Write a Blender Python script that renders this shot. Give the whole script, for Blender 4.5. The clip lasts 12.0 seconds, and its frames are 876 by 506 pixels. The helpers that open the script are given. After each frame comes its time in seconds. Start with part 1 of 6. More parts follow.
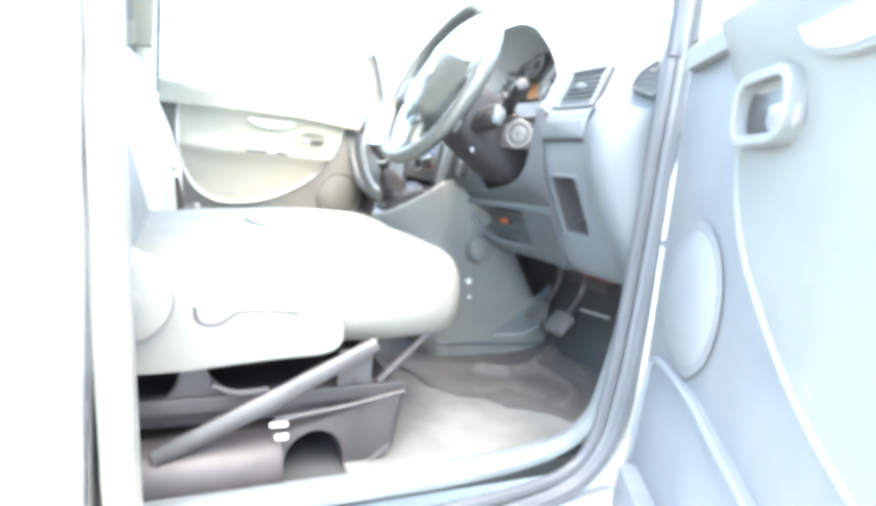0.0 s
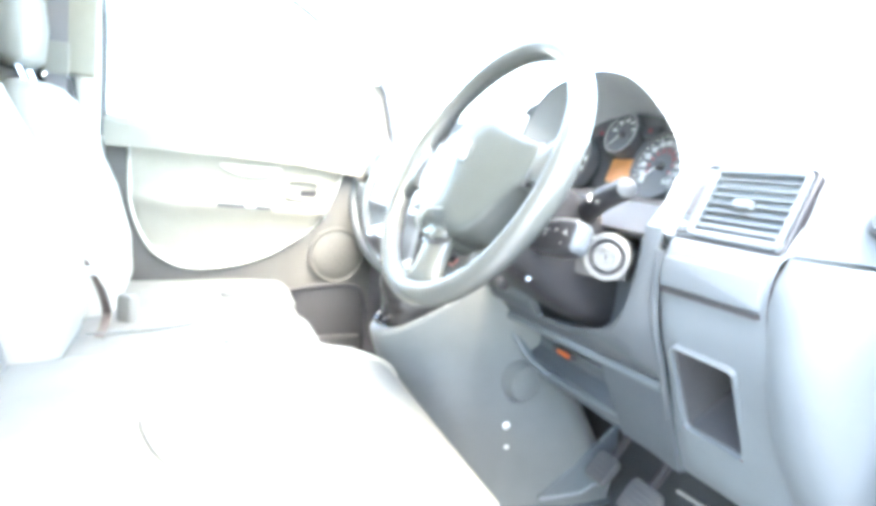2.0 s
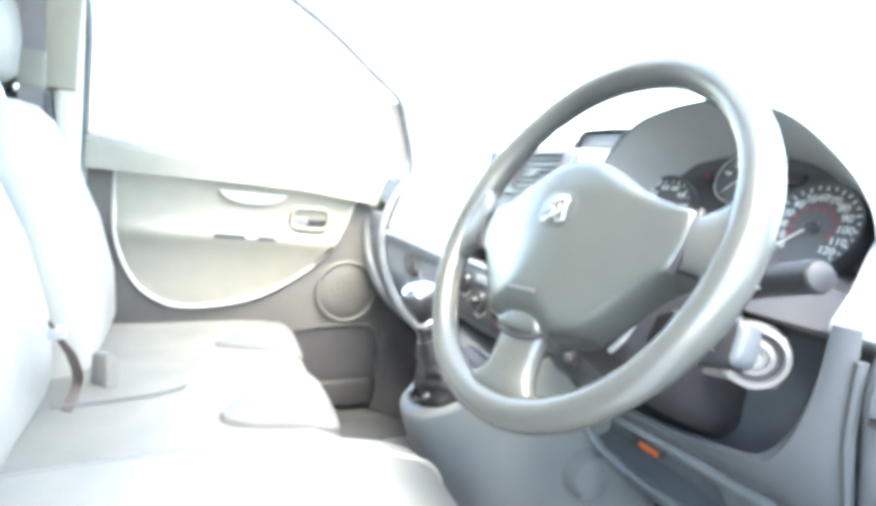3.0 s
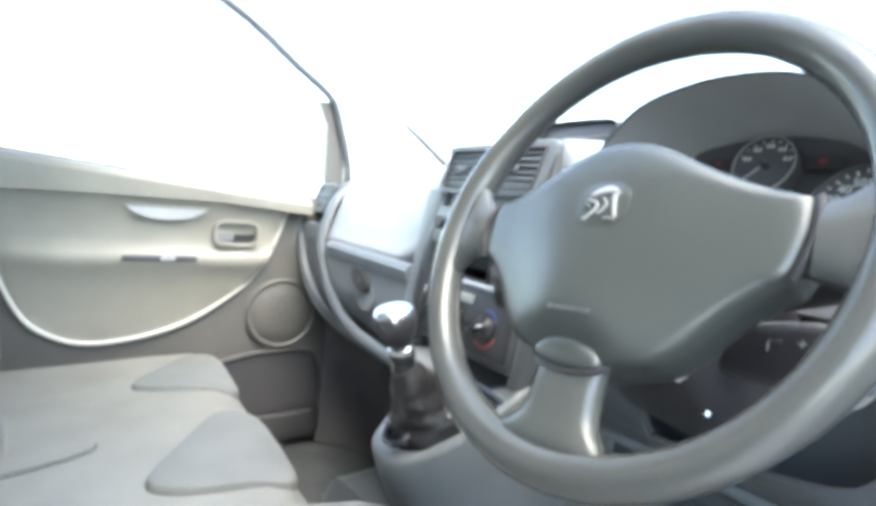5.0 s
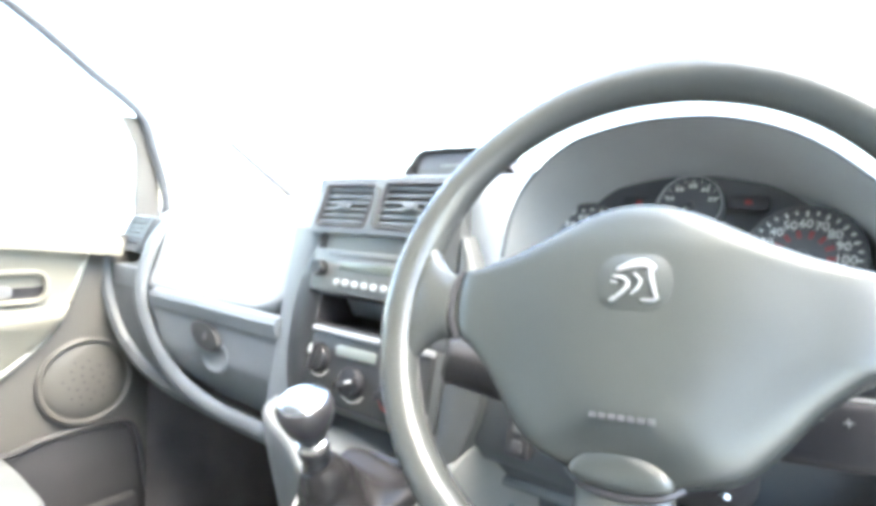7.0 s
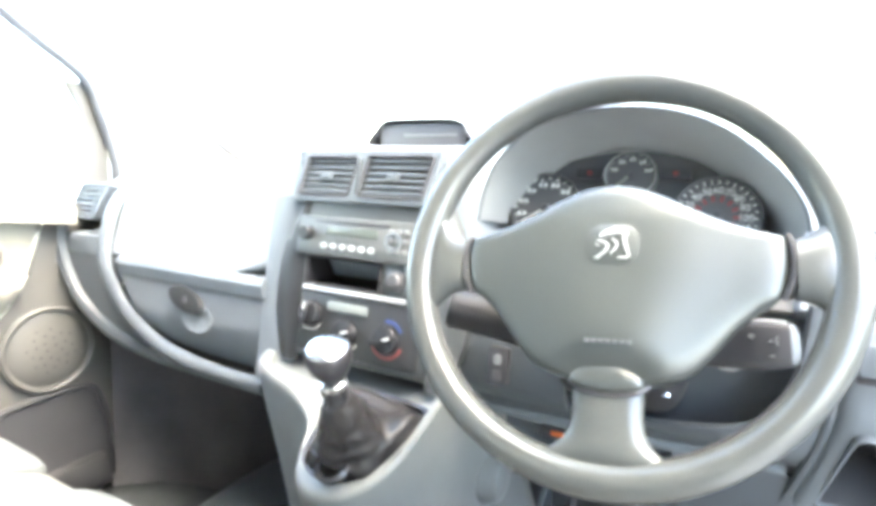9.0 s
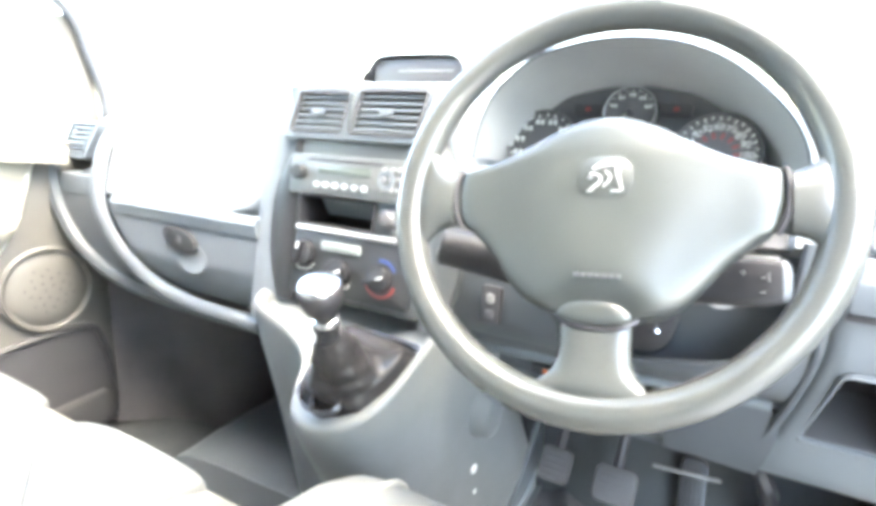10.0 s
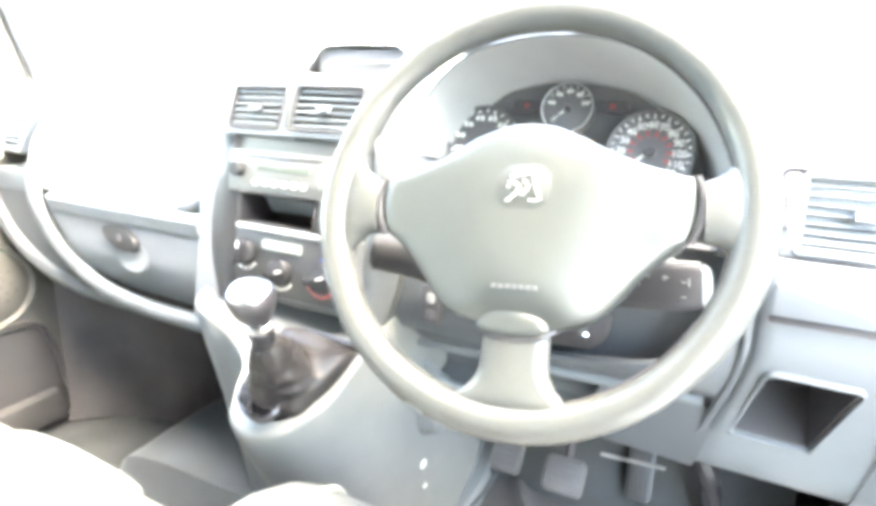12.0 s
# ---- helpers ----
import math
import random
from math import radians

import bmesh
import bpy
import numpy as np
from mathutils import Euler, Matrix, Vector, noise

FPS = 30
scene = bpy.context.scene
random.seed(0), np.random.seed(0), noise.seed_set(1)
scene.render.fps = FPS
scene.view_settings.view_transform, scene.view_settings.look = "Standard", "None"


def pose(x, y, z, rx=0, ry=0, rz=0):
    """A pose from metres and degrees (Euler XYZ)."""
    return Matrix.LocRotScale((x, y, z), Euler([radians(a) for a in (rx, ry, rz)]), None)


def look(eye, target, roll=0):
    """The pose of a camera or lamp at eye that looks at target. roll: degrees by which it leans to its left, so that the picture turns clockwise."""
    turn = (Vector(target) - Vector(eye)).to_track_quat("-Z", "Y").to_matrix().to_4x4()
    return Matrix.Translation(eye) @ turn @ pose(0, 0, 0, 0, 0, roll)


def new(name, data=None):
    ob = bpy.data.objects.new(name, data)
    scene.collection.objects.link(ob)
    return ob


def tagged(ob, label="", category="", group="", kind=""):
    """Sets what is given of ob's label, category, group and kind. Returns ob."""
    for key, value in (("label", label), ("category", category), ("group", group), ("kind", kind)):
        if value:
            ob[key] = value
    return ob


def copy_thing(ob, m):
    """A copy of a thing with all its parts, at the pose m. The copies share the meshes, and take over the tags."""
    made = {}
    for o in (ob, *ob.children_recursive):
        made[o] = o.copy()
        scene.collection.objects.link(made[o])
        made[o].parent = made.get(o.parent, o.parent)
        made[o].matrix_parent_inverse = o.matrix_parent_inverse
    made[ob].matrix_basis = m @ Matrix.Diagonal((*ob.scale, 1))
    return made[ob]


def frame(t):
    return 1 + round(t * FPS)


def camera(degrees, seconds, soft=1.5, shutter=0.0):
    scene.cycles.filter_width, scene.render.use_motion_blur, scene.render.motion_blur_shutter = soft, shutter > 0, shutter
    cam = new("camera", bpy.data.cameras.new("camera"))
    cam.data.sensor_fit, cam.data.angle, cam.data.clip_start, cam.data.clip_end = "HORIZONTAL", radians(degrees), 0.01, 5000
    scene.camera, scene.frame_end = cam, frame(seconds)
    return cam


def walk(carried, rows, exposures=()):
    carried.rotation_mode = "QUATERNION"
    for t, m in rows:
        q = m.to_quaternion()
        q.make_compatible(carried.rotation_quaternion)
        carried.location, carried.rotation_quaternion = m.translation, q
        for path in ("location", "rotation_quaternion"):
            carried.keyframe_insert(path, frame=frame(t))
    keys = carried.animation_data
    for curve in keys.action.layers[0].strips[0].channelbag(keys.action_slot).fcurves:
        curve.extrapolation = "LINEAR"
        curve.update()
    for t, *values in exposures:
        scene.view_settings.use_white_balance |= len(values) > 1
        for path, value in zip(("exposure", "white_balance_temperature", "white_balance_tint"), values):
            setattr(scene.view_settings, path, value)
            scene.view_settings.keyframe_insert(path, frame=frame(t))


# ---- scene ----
cam = camera(75.2, 12.0, soft=4.6)
PATH = [
    (0, (1.448, -0.447, 1.089), (-0.346, 0.385, 0.789), 5.4),
    (0.5, (1.309, -0.382, 1.118), (-0.477, 0.473, 0.836), 5.9),
    (1, (1.183, -0.31, 1.153), (-0.615, 0.519, 0.868), 5.8),
    (1.5, (1.115, -0.286, 1.202), (-0.695, 0.517, 0.918), 6.2),
    (2, (1.007, -0.298, 1.247), (-0.805, 0.498, 0.956), 6.2),
    (2.5, (0.9, -0.311, 1.259), (-0.909, 0.5, 0.993), 6.8),
    (3, (0.797, -0.298, 1.282), (-1.014, 0.512, 1.033), 6.9),
    (3.2, (0.765, -0.294, 1.287), (-1.049, 0.516, 1.049), 7.0),
    (4.8, (0.668, -0.297, 1.275), (-1.057, 0.694, 1.069), 4.9),
    (5, (0.659, -0.305, 1.266), (-1.027, 0.752, 1.073), 4.8),
    (5.5, (0.634, -0.32, 1.276), (-0.937, 0.906, 1.103), 4.3),
    (6, (0.603, -0.337, 1.282), (-0.871, 1.007, 1.132), 4.0),
    (6.5, (0.557, -0.318, 1.274), (-0.762, 1.18, 1.147), 3.3),
    (7, (0.501, -0.327, 1.302), (-0.738, 1.238, 1.176), 2.5),
    (7.2, (0.491, -0.349, 1.326), (-0.704, 1.249, 1.199), 2.7),
    (8.8, (0.49, -0.458, 1.331), (-0.488, 1.271, 1.096), 1.8),
    (9, (0.49, -0.455, 1.323), (-0.49, 1.265, 1.037), 1.6),
    (9.5, (0.496, -0.444, 1.314), (-0.482, 1.256, 0.921), 1.8),
    (10, (0.496, -0.445, 1.311), (-0.466, 1.245, 0.845), 1.9),
    (10.5, (0.499, -0.444, 1.313), (-0.458, 1.235, 0.801), 2.0),
    (11, (0.504, -0.437, 1.319), (-0.442, 1.244, 0.788), 2.1),
    (11.5, (0.518, -0.421, 1.331), (-0.397, 1.275, 0.797), 1.8),
    (12, (0.527, -0.412, 1.333), (-0.351, 1.305, 0.802), 1.7),
]
EXPOSURE = [(0.0, 4.28, 7250, 5), (1.5, 4.78, 7150, 6), (3.0, 4.18, 7150, 6), (5.0, 3.18, 7000, 6), (5.5, 3.18, 6950, 6), (7.0, 3.92, 7200, 7), (9.0, 4.23, 7450, 7), (10.5, 4.73, 7650, 8), (12.0, 5.15, 8050, 8)]
walk(cam, [(t, look(eye, target, roll)) for t, eye, target, roll in PATH], EXPOSURE)

# ---- world, sun, exposure ----
SUN_EL, SUN_AZ = 66.0, 102.0            # degrees; azimuth clockwise from straight ahead (+y) to the right (+x)
world = bpy.data.worlds.new("sky")
scene.world = world
world.use_nodes = True
wn = world.node_tree.nodes
sky = wn.new("ShaderNodeTexSky")
sky.sky_type, sky.sun_disc = "NISHITA", False
sky.sun_elevation, sky.sun_rotation = radians(SUN_EL), radians(SUN_AZ)
sky.air_density, sky.dust_density, sky.ozone_density = 1.0, 1.2, 1.0
wn["Background"].inputs[1].default_value = 0.15
world.node_tree.links.new(sky.outputs[0], wn["Background"].inputs[0])
sun = new("sun", bpy.data.lights.new("sun", "SUN"))
sun.data.energy, sun.data.angle, sun.data.color = 0.7, radians(60.0), (1.0, 0.96, 0.89)
se, sa = radians(SUN_EL), radians(SUN_AZ)
sun_way = Vector((math.sin(sa) * math.cos(se), math.cos(sa) * math.cos(se), math.sin(se)))
sun.matrix_world = look(sun_way * 20, (0, 0, 1))


# ---- materials ----
def material(name, color, rough=0.5, metal=0.0, grain=400.0, bump=0.15, blotch=0.12, tint=None, spec=0.5, scale2=9.0, coat=0.0):
    """A surface with fine grain relief and soft large-scale variation of its colour and gloss."""
    m = bpy.data.materials.new(name)
    m.use_nodes = True
    nt = m.node_tree
    b = nt.nodes["Principled BSDF"]
    b.inputs["Metallic"].default_value = metal
    b.inputs["Specular IOR Level"].default_value = spec
    b.inputs["Coat Weight"].default_value = coat
    tc = nt.nodes.new("ShaderNodeTexCoord")
    big = nt.nodes.new("ShaderNodeTexNoise")
    big.inputs["Scale"].default_value, big.inputs["Detail"].default_value = scale2, 5.0
    fine = nt.nodes.new("ShaderNodeTexNoise")
    fine.inputs["Scale"].default_value, fine.inputs["Detail"].default_value = grain, 3.0
    nt.links.new(tc.outputs["Object"], big.inputs["Vector"])
    nt.links.new(tc.outputs["Object"], fine.inputs["Vector"])
    ramp = nt.nodes.new("ShaderNodeMix")
    ramp.data_type = "RGBA"
    c = Vector(color)
    d = Vector(tint) if tint else c * (1.0 - blotch)
    ramp.inputs["A"].default_value = (*(c * (1 + blotch * 0.5)), 1)
    ramp.inputs["B"].default_value = (*d, 1)
    cr = nt.nodes.new("ShaderNodeMapRange")
    cr.inputs["From Min"].default_value, cr.inputs["From Max"].default_value = 0.35, 0.7
    nt.links.new(big.outputs["Fac"], cr.inputs["Value"])
    nt.links.new(cr.outputs["Result"], ramp.inputs["Factor"])
    speck = nt.nodes.new("ShaderNodeMix")
    speck.data_type, speck.blend_type = "RGBA", "MULTIPLY"
    speck.inputs["Factor"].default_value = 0.25
    nt.links.new(ramp.outputs["Result"], speck.inputs["A"])
    nt.links.new(fine.outputs["Color"], speck.inputs["B"])
    sat = nt.nodes.new("ShaderNodeHueSaturation")
    sat.inputs["Saturation"].default_value = 0.0
    nt.links.new(fine.outputs["Color"], sat.inputs["Color"])
    nt.links.new(sat.outputs["Color"], speck.inputs["B"])
    nt.links.new(speck.outputs["Result"], b.inputs["Base Color"])
    rr = nt.nodes.new("ShaderNodeMapRange")
    rr.inputs["To Min"].default_value, rr.inputs["To Max"].default_value = max(0.03, rough - 0.07), min(1.0, rough + 0.09)
    nt.links.new(big.outputs["Fac"], rr.inputs["Value"])
    nt.links.new(rr.outputs["Result"], b.inputs["Roughness"])
    if bump:
        bp = nt.nodes.new("ShaderNodeBump")
        bp.inputs["Strength"].default_value, bp.inputs["Distance"].default_value = bump, 0.0006
        nt.links.new(fine.outputs["Fac"], bp.inputs["Height"])
        nt.links.new(bp.outputs["Normal"], b.inputs["Normal"])
    return m


def glass_material(name, color=(0.97, 0.99, 0.98)):
    m = bpy.data.materials.new(name)
    m.use_nodes = True
    b = m.node_tree.nodes["Principled BSDF"]
    b.inputs["Base Color"].default_value = (*color, 1)
    b.inputs["Roughness"].default_value = 0.0
    b.inputs["IOR"].default_value = 1.02
    b.inputs["Transmission Weight"].default_value = 1.0
    return m


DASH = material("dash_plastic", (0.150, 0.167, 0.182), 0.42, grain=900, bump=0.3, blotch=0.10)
# Copies of dash_plastic: pad lightened for windscreen light, lower parts darkened for shade.
DASH_LIT = material("sunlit_dash_pad", (0.285, 0.310, 0.330), 0.40, grain=700, bump=0.35, blotch=0.07)
DASH_SHADED = material("shaded_dash_plastic", (0.092, 0.102, 0.112), 0.42, grain=900, bump=0.3, blotch=0.12)
DASH_MID = material("part_shaded_dash_plastic", (0.120, 0.133, 0.145), 0.42, grain=900, bump=0.3, blotch=0.12)
# DARK, BLACK and MATT are raised a little to stand for glare haze.
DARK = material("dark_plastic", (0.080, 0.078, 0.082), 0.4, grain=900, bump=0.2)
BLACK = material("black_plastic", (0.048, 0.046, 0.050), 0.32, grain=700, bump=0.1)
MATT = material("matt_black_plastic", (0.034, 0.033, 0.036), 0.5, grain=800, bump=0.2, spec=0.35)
GLOSS = material("gloss_black", (0.028, 0.028, 0.032), 0.24, grain=300, bump=0.0, coat=0.15)
WHEEL = material("steering_wheel_plastic", (0.071, 0.074, 0.071), 0.24, grain=500, bump=0.15, blotch=0.05, tint=(0.077, 0.081, 0.073), scale2=11, spec=0.7)
PAD = material("airbag_plastic", (0.058, 0.064, 0.060), 0.24, grain=1500, bump=0.25, blotch=0.03, scale2=5.0, spec=0.75)
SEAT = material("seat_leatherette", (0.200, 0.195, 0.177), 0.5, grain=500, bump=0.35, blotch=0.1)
# Paler copy of the seat leatherette, standing for daylight on the bench backrests.
SEAT_LIT = material("lit_seat_leatherette", (0.47, 0.445, 0.385), 0.5, grain=500, bump=0.35, blotch=0.1)
SEAT_INSET = material("seat_inset_fabric", (0.150, 0.154, 0.148), 0.7, grain=700, bump=0.5, blotch=0.1)
SEAT_TRIM = material("seat_trim_plastic", (0.235, 0.228, 0.205), 0.45, grain=900, bump=0.25, blotch=0.08)
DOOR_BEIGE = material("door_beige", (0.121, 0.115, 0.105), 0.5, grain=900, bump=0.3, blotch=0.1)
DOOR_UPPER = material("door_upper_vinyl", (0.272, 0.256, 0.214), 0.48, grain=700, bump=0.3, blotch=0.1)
# Driver's door trim: the colour holds the blue sky light on the open door.
DOOR_SKYLIT = material("door_skylit", (0.190, 0.200, 0.211), 0.5, grain=900, bump=0.3, blotch=0.1)
# Passenger pocket grey, darkened to stand for the dim footwell.
DOOR_LOW = material("door_low_shaded", (0.052, 0.051, 0.054), 0.55, grain=900, bump=0.3, blotch=0.12)
PIPING = material("door_piping", (0.62, 0.60, 0.53), 0.4, grain=600, bump=0.1)
PAINT = material("white_paint", (0.80, 0.80, 0.79), 0.25, grain=60, bump=0.02, blotch=0.04, coat=0.6)
RUBBER = material("seal_rubber", (0.085, 0.090, 0.100), 0.45, grain=500, bump=0.2)
RUBBER_LIGHT = material("seal_felt", (0.13, 0.14, 0.155), 0.5, grain=500, bump=0.2)
SILL = material("sill_plastic", (0.20, 0.225, 0.24), 0.5, grain=700, bump=0.3, blotch=0.15)
METAL = material("seat_metal", (0.075, 0.073, 0.077), 0.45, metal=0.15, grain=300, bump=0.15, blotch=0.3)
METAL_DARK = material("dark_steel", (0.072, 0.066, 0.070), 0.5, metal=0.25, grain=300, bump=0.2, blotch=0.35)
CHROME = material("chrome", (0.88, 0.88, 0.89), 0.16, metal=1.0, grain=200, bump=0.0, blotch=0.03)
SILVER = material("silver_plastic", (0.50, 0.50, 0.50), 0.3, metal=0.5, grain=300, bump=0.05)
CREAM = material("ignition_plastic", (0.22, 0.22, 0.22), 0.3, grain=600, bump=0.1)
ORANGE = material("orange_button", (0.75, 0.16, 0.05), 0.35, grain=300, bump=0.05)
RED = material("red_marking", (0.24, 0.045, 0.045), 0.4, grain=300, bump=0.0)
BLUE = material("blue_marking", (0.045, 0.075, 0.24), 0.4, grain=300, bump=0.0)
WHITE = material("white_print", (0.82, 0.82, 0.80), 0.45, grain=300, bump=0.0)
GAUGE = material("gauge_face", (0.082, 0.083, 0.086), 0.45, grain=400, bump=0.05)
LEATHER = material("gaiter_leather", (0.028, 0.026, 0.027), 0.32, grain=350, bump=0.6, blotch=0.25, spec=0.35)
BELT = material("belt_webbing", (0.16, 0.125, 0.11), 0.7, grain=900, bump=0.5)
CARPET = material("floor_rubber", (0.060, 0.064, 0.067), 0.62, grain=220, bump=0.7, blotch=0.3)
PALE_FLOOR = material("pale_floor_covering", (0.165, 0.172, 0.168), 0.8, grain=160, bump=0.6, tint=(0.125, 0.130, 0.128), scale2=14)
MAT = material("scuffed_floor_mat", (0.076, 0.074, 0.076), 0.7, grain=160, bump=0.6, tint=(0.105, 0.103, 0.102), scale2=16)
MUD = material("dried_mud", (0.125, 0.123, 0.115), 0.9, grain=120, bump=0.8, blotch=0.3, scale2=40)
FOOTWELL = material("footwell_liner", (0.088, 0.082, 0.086), 0.6, grain=300, bump=0.4, blotch=0.25)
FIREWALL = material("firewall_felt", (0.20, 0.150, 0.155), 0.8, grain=200, bump=0.6, blotch=0.35, scale2=14)
PEDAL = material("pedal_rubber", (0.130, 0.128, 0.132), 0.5, grain=300, bump=0.3, blotch=0.3)
HEADLINER = material("headliner_felt", (0.62, 0.61, 0.57), 0.9, grain=500, bump=0.4, blotch=0.06)
BULKHEAD = material("bulkhead_carpet", (0.085, 0.085, 0.088), 0.8, grain=260, bump=0.4, blotch=0.15)
CONCRETE = material("concrete_ground", (0.45, 0.442, 0.425), 0.85, grain=30, bump=0.4, blotch=0.2, scale2=0.6)
# Hood lining is paler than its plastic, to stand for veiling glare.
HOOD_GLARE = material("hood_lining_glare", (0.33, 0.34, 0.34), 0.5, grain=900, bump=0.3)
PRINT = material("dial_print", (0.72, 0.72, 0.70), 0.5, grain=300, bump=0.0)
CONSOLE = material("console_plastic", (0.190, 0.198, 0.198), 0.34, grain=900, bump=0.3, blotch=0.12)
STACK_BLACK = material("stack_black_plastic", (0.026, 0.027, 0.029), 0.42, grain=900, bump=0.2, spec=0.4)
DISPLAY = material("display_glass", (0.10, 0.115, 0.105), 0.15, grain=200, bump=0.0)
GLASS = glass_material("window_glass")
MIRROR = material("mirror_glass", (0.9, 0.92, 0.92), 0.03, metal=1.0, grain=200, bump=0.0, blotch=0.0)


# ---- building helpers ----
def thing(name, at, label, category, group="", kind=""):
    ob = new(name)
    ob.empty_display_size = 0.05
    ob.matrix_basis = Matrix.Translation(at)
    return tagged(ob, label, category, group, kind)


def finish(bm, mat, name, smooth=35):
    bmesh.ops.recalc_face_normals(bm, faces=bm.faces[:])
    me = bpy.data.meshes.new(name)
    bm.to_mesh(me)
    bm.free()
    for p in me.polygons:
        p.use_smooth = True
    me.set_sharp_from_angle(angle=radians(smooth))
    for m in (mat if isinstance(mat, (list, tuple)) else [mat]):
        me.materials.append(m)
    return me


def part(name, bm, mat, parent, label="", smooth=35):
    ob = new(name, finish(bm, mat, name, smooth))
    ob.parent = parent
    if parent.type == "EMPTY":
        ob.matrix_parent_inverse = parent.matrix_basis.inverted()
    return tagged(ob, label)


def solid(name, bm, mat, label, category, group="", kind="", smooth=35):
    return tagged(new(name, finish(bm, mat, name, smooth)), label, category, group, kind)


I4 = Matrix.Identity(4)


def frame_m(o, u, v):
    """A matrix with origin o, first axis u, second axis near v, third their normal."""
    u = Vector(u).normalized()
    w = u.cross(Vector(v)).normalized()
    v = w.cross(u)
    m = Matrix((u, v, w)).transposed().to_4x4()
    m.translation = o
    return m


def loft(rings, closed=True, caps=True):
    bm = bmesh.new()
    rows = [[bm.verts.new(p) for p in r] for r in rings]
    n = len(rows[0])
    for a, b in zip(rows, rows[1:]):
        for i in range(n if closed else n - 1):
            j = (i + 1) % n
            bm.faces.new((a[i], a[j], b[j], b[i]))
    if caps and closed:
        bm.faces.new(rows[0][::-1])
        bm.faces.new(rows[-1])
    return bm


def sheet(rings, thick):
    """An open surface through the rings, given thickness along its normals."""
    bm = loft(rings, closed=False, caps=False)
    bmesh.ops.recalc_face_normals(bm, faces=bm.faces[:])
    bmesh.ops.solidify(bm, geom=bm.faces[:], thickness=thick)
    return bm


def smooth_path(pts, n=6, closed=False):
    """Catmull-Rom through the points."""
    pts = [Vector(p) for p in pts]
    out, k = [], len(pts)
    for i in range(k if closed else k - 1):
        p0 = pts[(i - 1) % k] if closed or i > 0 else pts[i]
        p1, p2 = pts[i], pts[(i + 1) % k]
        p3 = pts[(i + 2) % k] if closed or i + 2 < k else p2
        for j in range(n):
            t = j / n
            out.append(0.5 * ((2 * p1) + (p2 - p0) * t + (2 * p0 - 5 * p1 + 4 * p2 - p3) * t * t + (3 * p1 - p0 - 3 * p2 + p3) * t ** 3))
    if not closed:
        out.append(pts[-1])
    return out


def tube(path, r, seg=10, closed=False, flat=1.0, up=(0, 0, 1)):
    """A tube along the path; r a number or one for each point; flat squeezes it across up."""
    path = [Vector(p) for p in path]
    n = len(path)
    rings = []
    for i, p in enumerate(path):
        a = path[(i - 1) % n] if closed or i else path[i]
        b = path[(i + 1) % n] if closed or i < n - 1 else path[i]
        d = (b - a).normalized()
        side = d.cross(Vector(up))
        side = side.normalized() if side.length > 1e-4 else d.orthogonal().normalized()
        top = side.cross(d)
        rad = r[i] if isinstance(r, (list, tuple)) else r
        rings.append([p + rad * (math.cos(q) * side + flat * math.sin(q) * top) for q in (2 * math.pi * k / seg for k in range(seg))])
    if closed:
        rings.append(rings[0])
        bm = loft(rings, caps=False)
        bmesh.ops.remove_doubles(bm, verts=bm.verts[:], dist=1e-6)
        return bm
    return loft(rings)


def lathe(profile, m, seg=28, ring=False):
    """Profile of (radius, height) spun round the third axis of m."""
    rings = [[m @ Vector((max(r, 1e-5) * math.cos(a), max(r, 1e-5) * math.sin(a), h)) for a in (2 * math.pi * k / seg for k in range(seg))] for r, h in profile]
    bm = loft(rings + rings[:1], caps=False) if ring else loft(rings)
    bmesh.ops.remove_doubles(bm, verts=bm.verts[:], dist=2e-5)
    return bm


def rrect(w, h, r, n=5, cx=0.0, cy=0.0):
    out = []
    for sx, sy, a0 in ((1, 1, 0), (-1, 1, 90), (-1, -1, 180), (1, -1, 270)):
        for k in range(n + 1):
            a = radians(a0 + 90 * k / n)
            out.append((cx + sx * (w / 2 - r) + r * math.cos(a), cy + sy * (h / 2 - r) + r * math.sin(a)))
    return out


def oval(w, h, n=28, cx=0.0, cy=0.0):
    return [(cx + w / 2 * math.cos(2 * math.pi * k / n), cy + h / 2 * math.sin(2 * math.pi * k / n)) for k in range(n)]


def shrink(outline, d):
    """The outline moved inwards by d."""
    n = len(outline)
    area = sum(outline[i][0] * outline[(i + 1) % n][1] - outline[(i + 1) % n][0] * outline[i][1] for i in range(n))
    s = 1 if area > 0 else -1
    out = []
    for i in range(n):
        a, b, c = Vector(outline[i - 1]), Vector(outline[i]), Vector(outline[(i + 1) % n])
        n1, n2 = Vector((-(b - a).y, (b - a).x)), Vector((-(c - b).y, (c - b).x))
        nn = (n1.normalized() if n1.length > 1e-9 else n1) + (n2.normalized() if n2.length > 1e-9 else n2)
        nn = nn.normalized() if nn.length > 1e-9 else nn
        out.append(tuple(b + nn * d * s))
    return out


